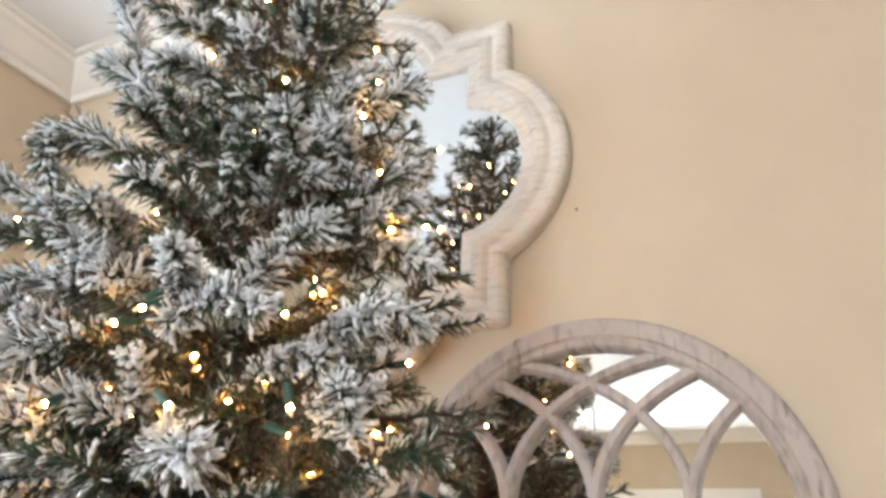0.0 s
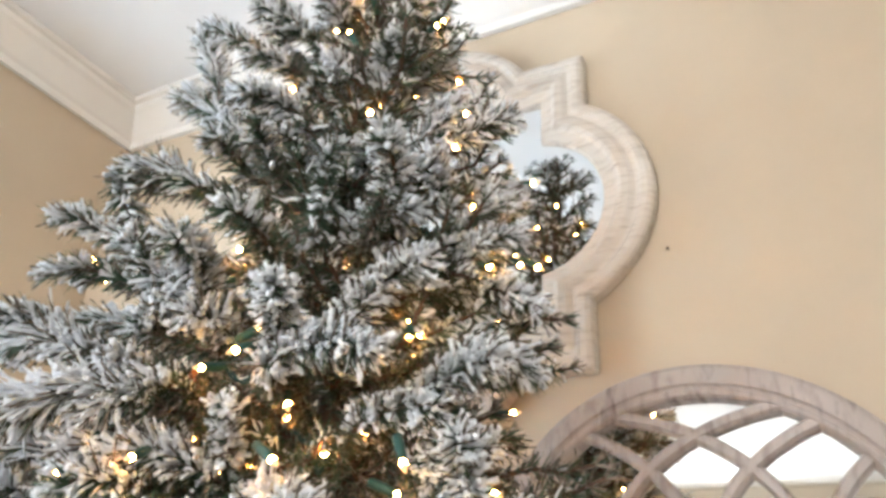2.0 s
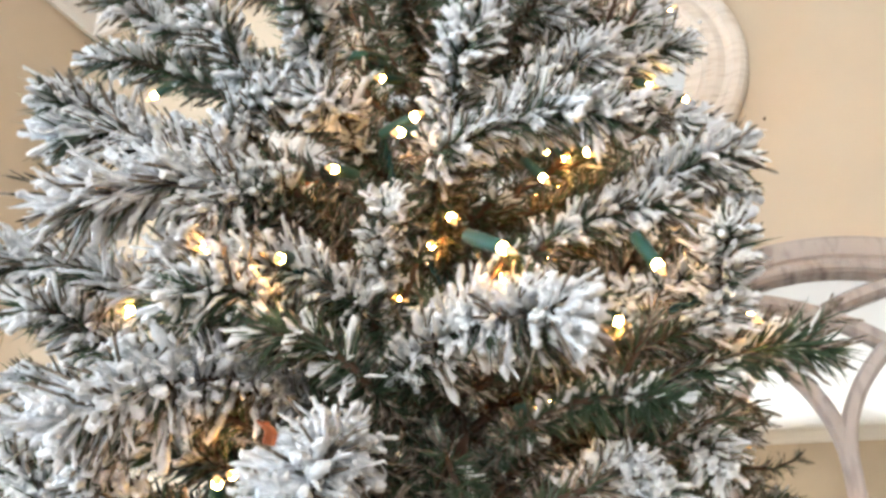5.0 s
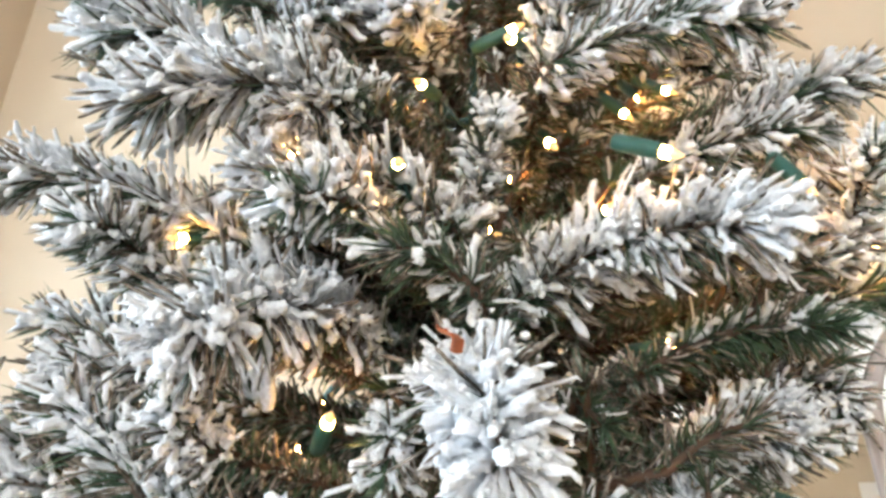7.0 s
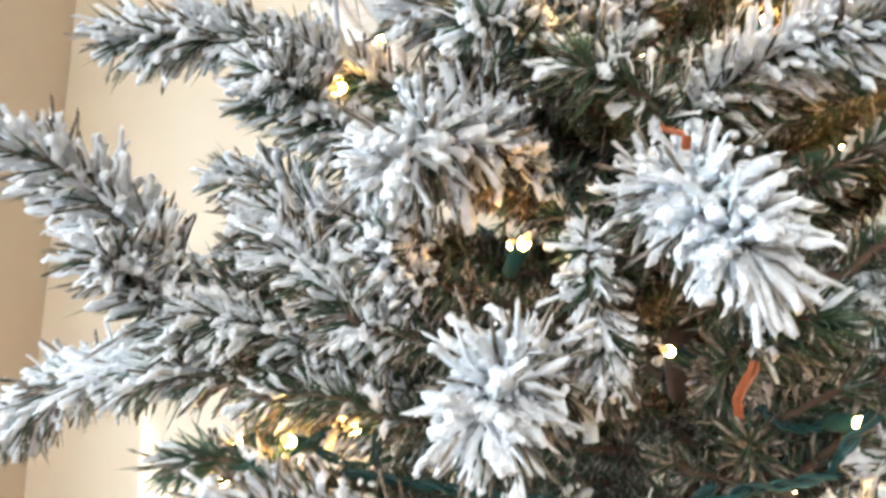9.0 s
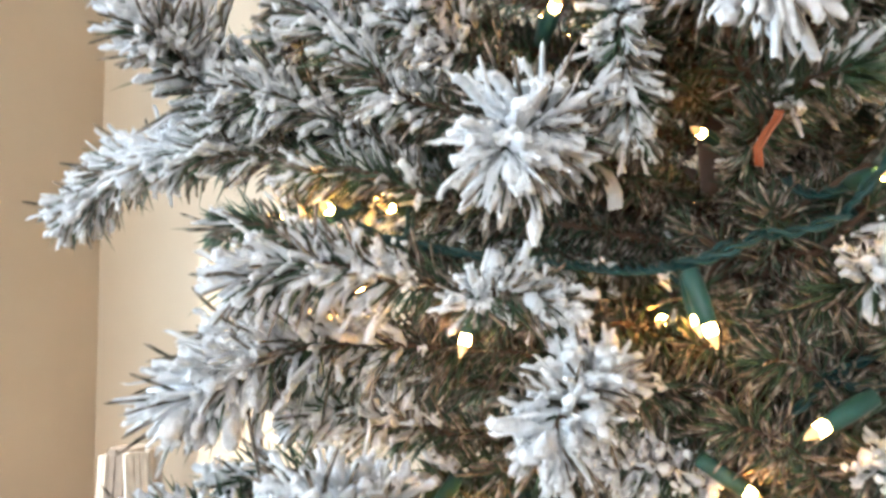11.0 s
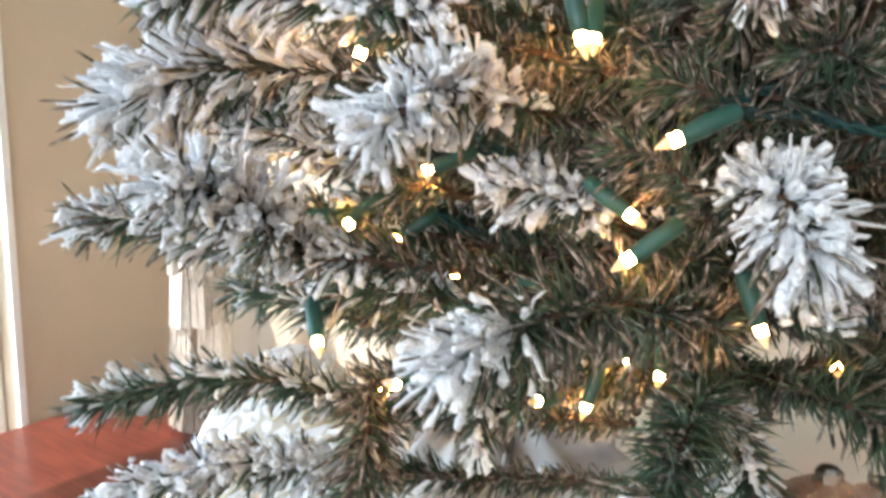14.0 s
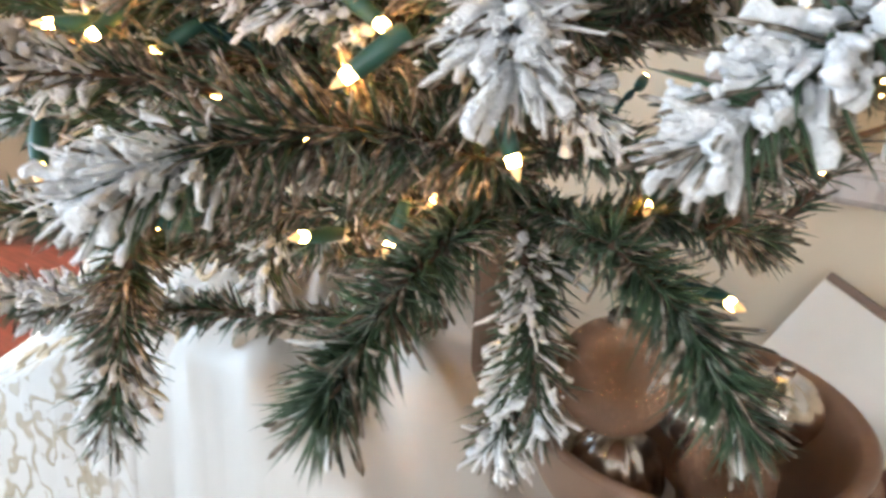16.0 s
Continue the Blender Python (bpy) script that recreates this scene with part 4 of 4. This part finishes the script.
tag((-0.329, 0.917, 1.613), (0.01, 0.018), (80, 0, 10), COPPERTAG, "small orange paper tag caught among the needles")


# ---- things on the table ----


def cloth_height(x, y):
    """The white skirt: a heap gathered round the foot of the tree, with folds that run outwards."""
    dx, dy = x + 0.43, y - 1.07
    r, a = math.hypot(dx, dy * 1.2), math.atan2(dy, dx)
    heap = 0.235 * math.exp(-((dx / 0.30) ** 2) - (dy / 0.24) ** 2)
    heap += 0.17 * math.exp(-(((x + 0.80) / 0.12) ** 2) - ((y - 1.21) / 0.13) ** 2)
    fade = math.exp(-((r / 0.36) ** 2))
    fold = 0.050 * fade * noise.noise(Vector((3.2 * math.cos(a), 3.2 * math.sin(a), 3.0 * r + 4)))
    fine = 0.022 * fade * noise.noise(Vector((7.5 * math.cos(a) + 9, 7.5 * math.sin(a), 5.0 * r))) * min(1, r / 0.06)
    crease = 0.030 * fade * (0.5 - abs(noise.noise(Vector((7 * x, 7 * y, 2.0))))) + 0.012 * fade * (0.4 - abs(noise.noise(Vector((17 * x, 17 * y, 6.0)))))
    return TZ + 0.005 + max(0.0, heap + 0.6 * fold + 0.5 * fine + crease)


bm = bmesh.new()
loops = []
for i in range(46):
    f = i / 45
    loop = []
    for j in range(120):
        a = 2 * math.pi * j / 120
        r = f * (0.40 + 0.018 * math.sin(7 * a) + 0.012 * math.sin(11 * a + 1))
        x, y = -0.45 + 0.98 * r * math.cos(a), min(1.09 + 0.85 * r * math.sin(a), YM - 0.045)
        z = cloth_height(x, y)
        if y < TF - 0.006:                            # hangs over the front edge
            z = TZ + 0.005 - (TF - 0.006 - y) * 1.2
            y = TF - 0.006 - 0.25 * (TF - 0.006 - y) - 0.004
        loop.append((x, y, z))
    loops.append(loop)
rings(loops, bm=bm)
bmesh.ops.remove_doubles(bm, verts=bm.verts, dist=0.0002)
skirt = empty("tree_skirt", (-0.45, 1.09, TZ), label="crumpled white satin tree skirt with embroidered scrolls, heaped on the table", category="tree skirt")
part("cloth", bm, EMBROIDERED, skirt, smooth=True)


def on_cloth(x, y, lift):
    return Vector((x, y, cloth_height(x, y) + lift))


part("seam", sweep([on_cloth(-0.36 - 0.004 * i, 0.965 + 0.011 * i, 0.002) for i in range(16)],
                   [(-0.0018, -0.002), (-0.0012, 0.0014), (0.0012, 0.0014), (0.0018, -0.002)], up=Vector((0, 0, 1))), SATIN, skirt, smooth=True)
HEM = [(-0.415, 0.962), (-0.394, 0.975), (-0.374, 0.990), (-0.356, 1.008), (-0.345, 1.030)]
hem = [on_cloth(float(np.interp(f, range(5), [h[0] for h in HEM])), float(np.interp(f, range(5), [h[1] for h in HEM])), 0.004) for f in np.linspace(0, 4, 20)]
part("rolled_hem", sweep(hem, [(0.009 * math.cos(q), 0.009 * math.sin(q)) for q in np.linspace(0, 2 * math.pi, 12, endpoint=False)], up=Vector((0, 0, 1))), HEMCLOTH, skirt, "rolled beige hem", smooth=True)
for row in range(5):
    for k in range(6):
        x0, y0 = -0.74 + 0.052 * k + 0.02 * (row % 2), 0.975 + 0.05 * row
        pts = []
        for i in range(18):
            q, rr = i / 17 * 5.4 + row, 0.020 * (1 - i / 26)
            pts.append(on_cloth(x0 + rr * math.cos(q), y0 + rr * math.sin(q), 0.002))
        part("scroll", sweep(pts, [(-0.0022, -0.003), (-0.0016, 0.0022), (0.0016, 0.0022), (0.0022, -0.003)], up=Vector((0, 0, 1))), THREAD, skirt, smooth=True)

# lantern clad with wooden chips
CX, CY = -1.10, 1.30
chips = empty("wood_chip_lantern", (CX, CY, TZ), label="tall lantern clad with overlapping weathered wood chips", category="lantern")
part("core", lathe([(0.040, 0.0), (0.040, 0.05), (0.033, 0.34), (0.026, 0.36)], 20, at=(CX, CY, TZ + 0.002)), CHIP, chips)
cr = random.Random(4)
for row in range(4):
    for k in range(8):
        a = 2 * math.pi * (k + 0.5 * (row % 2)) / 8 + cr.uniform(-0.06, 0.06)
        z0, h = TZ + 0.006 + row * 0.082, 0.104 + cr.uniform(-0.010, 0.008)
        bm = bmesh.new()
        x = -0.017
        while x < 0.014:                              # split along the grain
            w, d = cr.uniform(0.006, 0.013), cr.uniform(0.0, 0.0025)
            strip = box((x, -0.003 - d, cr.uniform(0, 0.007)), (min(x + w, 0.018), 0.003, h - cr.uniform(0, 0.004)), 0.0008)
            me = bpy.data.meshes.new("strip")
            strip.to_mesh(me)
            strip.free()
            bm.from_mesh(me)
            bpy.data.meshes.remove(me)
            x += w + 0.0008
        ob = part("chip", bm, CHIP, chips)
        rad = 0.047 - 0.003 * row
        ob.matrix_basis = Matrix.Translation((CX + rad * math.cos(a), CY + rad * math.sin(a), z0)) @ pose(0, 0, 0, 0, 0, math.degrees(a) + 90) @ pose(0, 0, 0, -5 + cr.uniform(-2, 2), cr.uniform(-3, 3), 0)

GX, GY = -0.966, 1.345
gourd = empty("ceramic_gourd", (GX, GY, TZ), label="round white ceramic gourd with ribs and a short stalk", category="ornament")
part("body", lathe([(0.03, 0), (0.060, 0.010), (0.084, 0.04), (0.087, 0.068), (0.070, 0.100), (0.036, 0.114), (0.012, 0.109)], 72, 0.05, 10, at=(GX, GY, TZ + 0.004)), CERAMIC, gourd, smooth=True)
part("stalk", lathe([(0.012, 0), (0.009, 0.012), (0.011, 0.024), (0.006, 0.026)], 12, 0.1, 5, at=(GX, GY, TZ + 0.110)), CERAMIC, gourd, smooth=True)


def bauble(at, r, mat, label, ribs=0):
    b = empty("bauble", at, label=label, category="ornament", group="baubles under the tree")
    prof = [(max(0.0008, r * math.sin(math.pi * i / 20)), r - r * math.cos(math.pi * i / 20)) for i in range(21)]
    part("ball", lathe(prof, 48, 0.05 if ribs else 0.0, ribs, at=at), mat, b, smooth=True)
    part("cap", lathe([(r * 0.22, 0), (r * 0.22, r * 0.2), (r * 0.15, r * 0.26)], 14, 0.06, 7, at=(at[0], at[1], at[2] + 2 * r - 0.001)), SILVER, b, "ridged metal cap")
    return b


GL, SI = "copper glitter bauble lying under the tree", "ribbed antique silver bauble lying under the tree"
BX, BY = -0.145, 1.090
bowl = empty("footed_bowl", (BX, BY, TZ), label="brown wooden footed bowl heaped with baubles", category="bowl")
part("foot", lathe([(0.062, 0), (0.064, 0.010), (0.030, 0.026), (0.022, 0.060), (0.034, 0.086)], 32, at=(BX, BY, TZ + 0.002)), BRASSRIM, bowl, smooth=True)
part("basin", lathe([(0.030, 0.086), (0.070, 0.110), (0.096, 0.160), (0.104, 0.195), (0.108, 0.200), (0.104, 0.204), (0.097, 0.198), (0.088, 0.160), (0.060, 0.118), (0.004, 0.110)], 48, at=(BX, BY, TZ + 0.002)), BRASSRIM, bowl, smooth=True)
for at, r, mat, label, ribs in (
        ((-0.172, 1.018, 0.953), 0.033, GLITTER, GL, 0), ((-0.133, 1.068, 0.926), 0.025, SILVER, SI, 12), ((-0.190, 1.085, 0.915), 0.029, SILVER, SI, 14),
        ((-0.150, 1.140, 0.912), 0.030, GLITTER, GL, 0), ((-0.098, 1.118, 0.915), 0.026, SILVER, SI, 10), ((-0.110, 1.045, 0.905), 0.027, GLITTER, GL, 0),
        ((-0.175, 1.055, 0.870), 0.030, SILVER, SI, 12), ((-0.120, 1.095, 0.868), 0.030, GLITTER, GL, 0)):
    bauble(at, r, mat, label, ribs)
for at, r, mat, label, ribs in (((-0.02, 1.16, TZ + 0.003), 0.034, GLITTER, GL, 0), ((0.02, 1.25, TZ + 0.003), 0.030, SILVER, SI, 12), ((-0.05, 1.30, TZ + 0.003), 0.036, GLITTER, GL, 0)):
    bauble(at, r, mat, label, ribs)

bow = empty("satin_bow", (-0.385, 1.10, TZ + 0.20), label="white satin bow lying on the tree skirt", category="bow")
for k, (a, length) in enumerate(((0.4, 0.055), (2.7, 0.05), (-1.0, 0.07), (-2.0, 0.065))):
    pts = []
    for i in range(14):
        f = i / 13
        rr = length * math.sin(math.pi * f) if k < 2 else length * f
        pts.append((-0.385 + rr * math.cos(a), 1.10 + rr * math.sin(a), TZ + 0.232 + (0.022 * math.sin(2 * math.pi * f) if k < 2 else -0.05 * f)))
    part("ribbon", sweep(pts, [(-0.016, 0), (-0.016, 0.0015), (0.016, 0.0015), (0.016, 0)], up=Vector((0, 0, 1))), SATIN, bow, smooth=True)
part("knot", lathe([(0.004, 0), (0.014, 0.006), (0.014, 0.016), (0.004, 0.022)], 16, 0.08, 6, at=(-0.385, 1.10, TZ + 0.212)), SATIN, bow, smooth=True)

# card leaning on the wall
card = empty("greeting_card", (-0.12, 1.41, TZ), label="cream folded card with a brown edge leaning against the wall", category="card")
card_turn = Matrix.Translation((-0.198, 1.400, TZ + 0.004)) @ pose(0, 0, 0, -8, 27, 0)
sheet = part("sheet", box((0.0, -0.002, 0.0), (0.16, 0.001, 0.205), 0.0008), CREAM, card)
rim = part("edge", box((0.0, -0.0035, 0.206), (0.16, 0.003, 0.214), 0.001), BRASSRIM, card, "brown edge strip")
for ob in (sheet, rim):
    ob.matrix_basis = card_turn

# pendant lamp across the room
pend = empty("pendant_lamp", (-0.86, -2.3, ZC), label="lit pendant lamp with a clear bulb below the ceiling", category="lamp")
part("rod", lathe([(0.006, 0), (0.006, 0.36)], 10, at=(-0.86, -2.3, ZC - 0.36)), STEEL, pend)
part("rose", lathe([(0.05, 0), (0.055, 0.012), (0.03, 0.022)], 24, at=(-0.86, -2.3, ZC - 0.023)), STEEL, pend)
LAMP, _nt, _b = material("lit_globe")
_b.inputs["Emission Color"].default_value, _b.inputs["Emission Strength"].default_value = (1.0, 0.86, 0.66, 1), 20.0
part("globe", lathe([(0.012, 0), (0.032, 0.014), (0.038, 0.04), (0.030, 0.066), (0.012, 0.082)], 24, at=(-0.86, -2.3, ZC - 0.44)), LAMP, pend, smooth=True)

nail = part("nail", lathe([(0.0008, -0.004), (0.0008, 0.004), (0.0022, 0.004), (0.0018, 0.0052)], 12), BARK)
nail.matrix_world = Matrix.Translation((0.035, YM - 0.001, 1.958)) @ pose(0, 0, 0, 90, 0, 0)
tagged(nail, "small dark nail head in the cream painted wall", "nail")
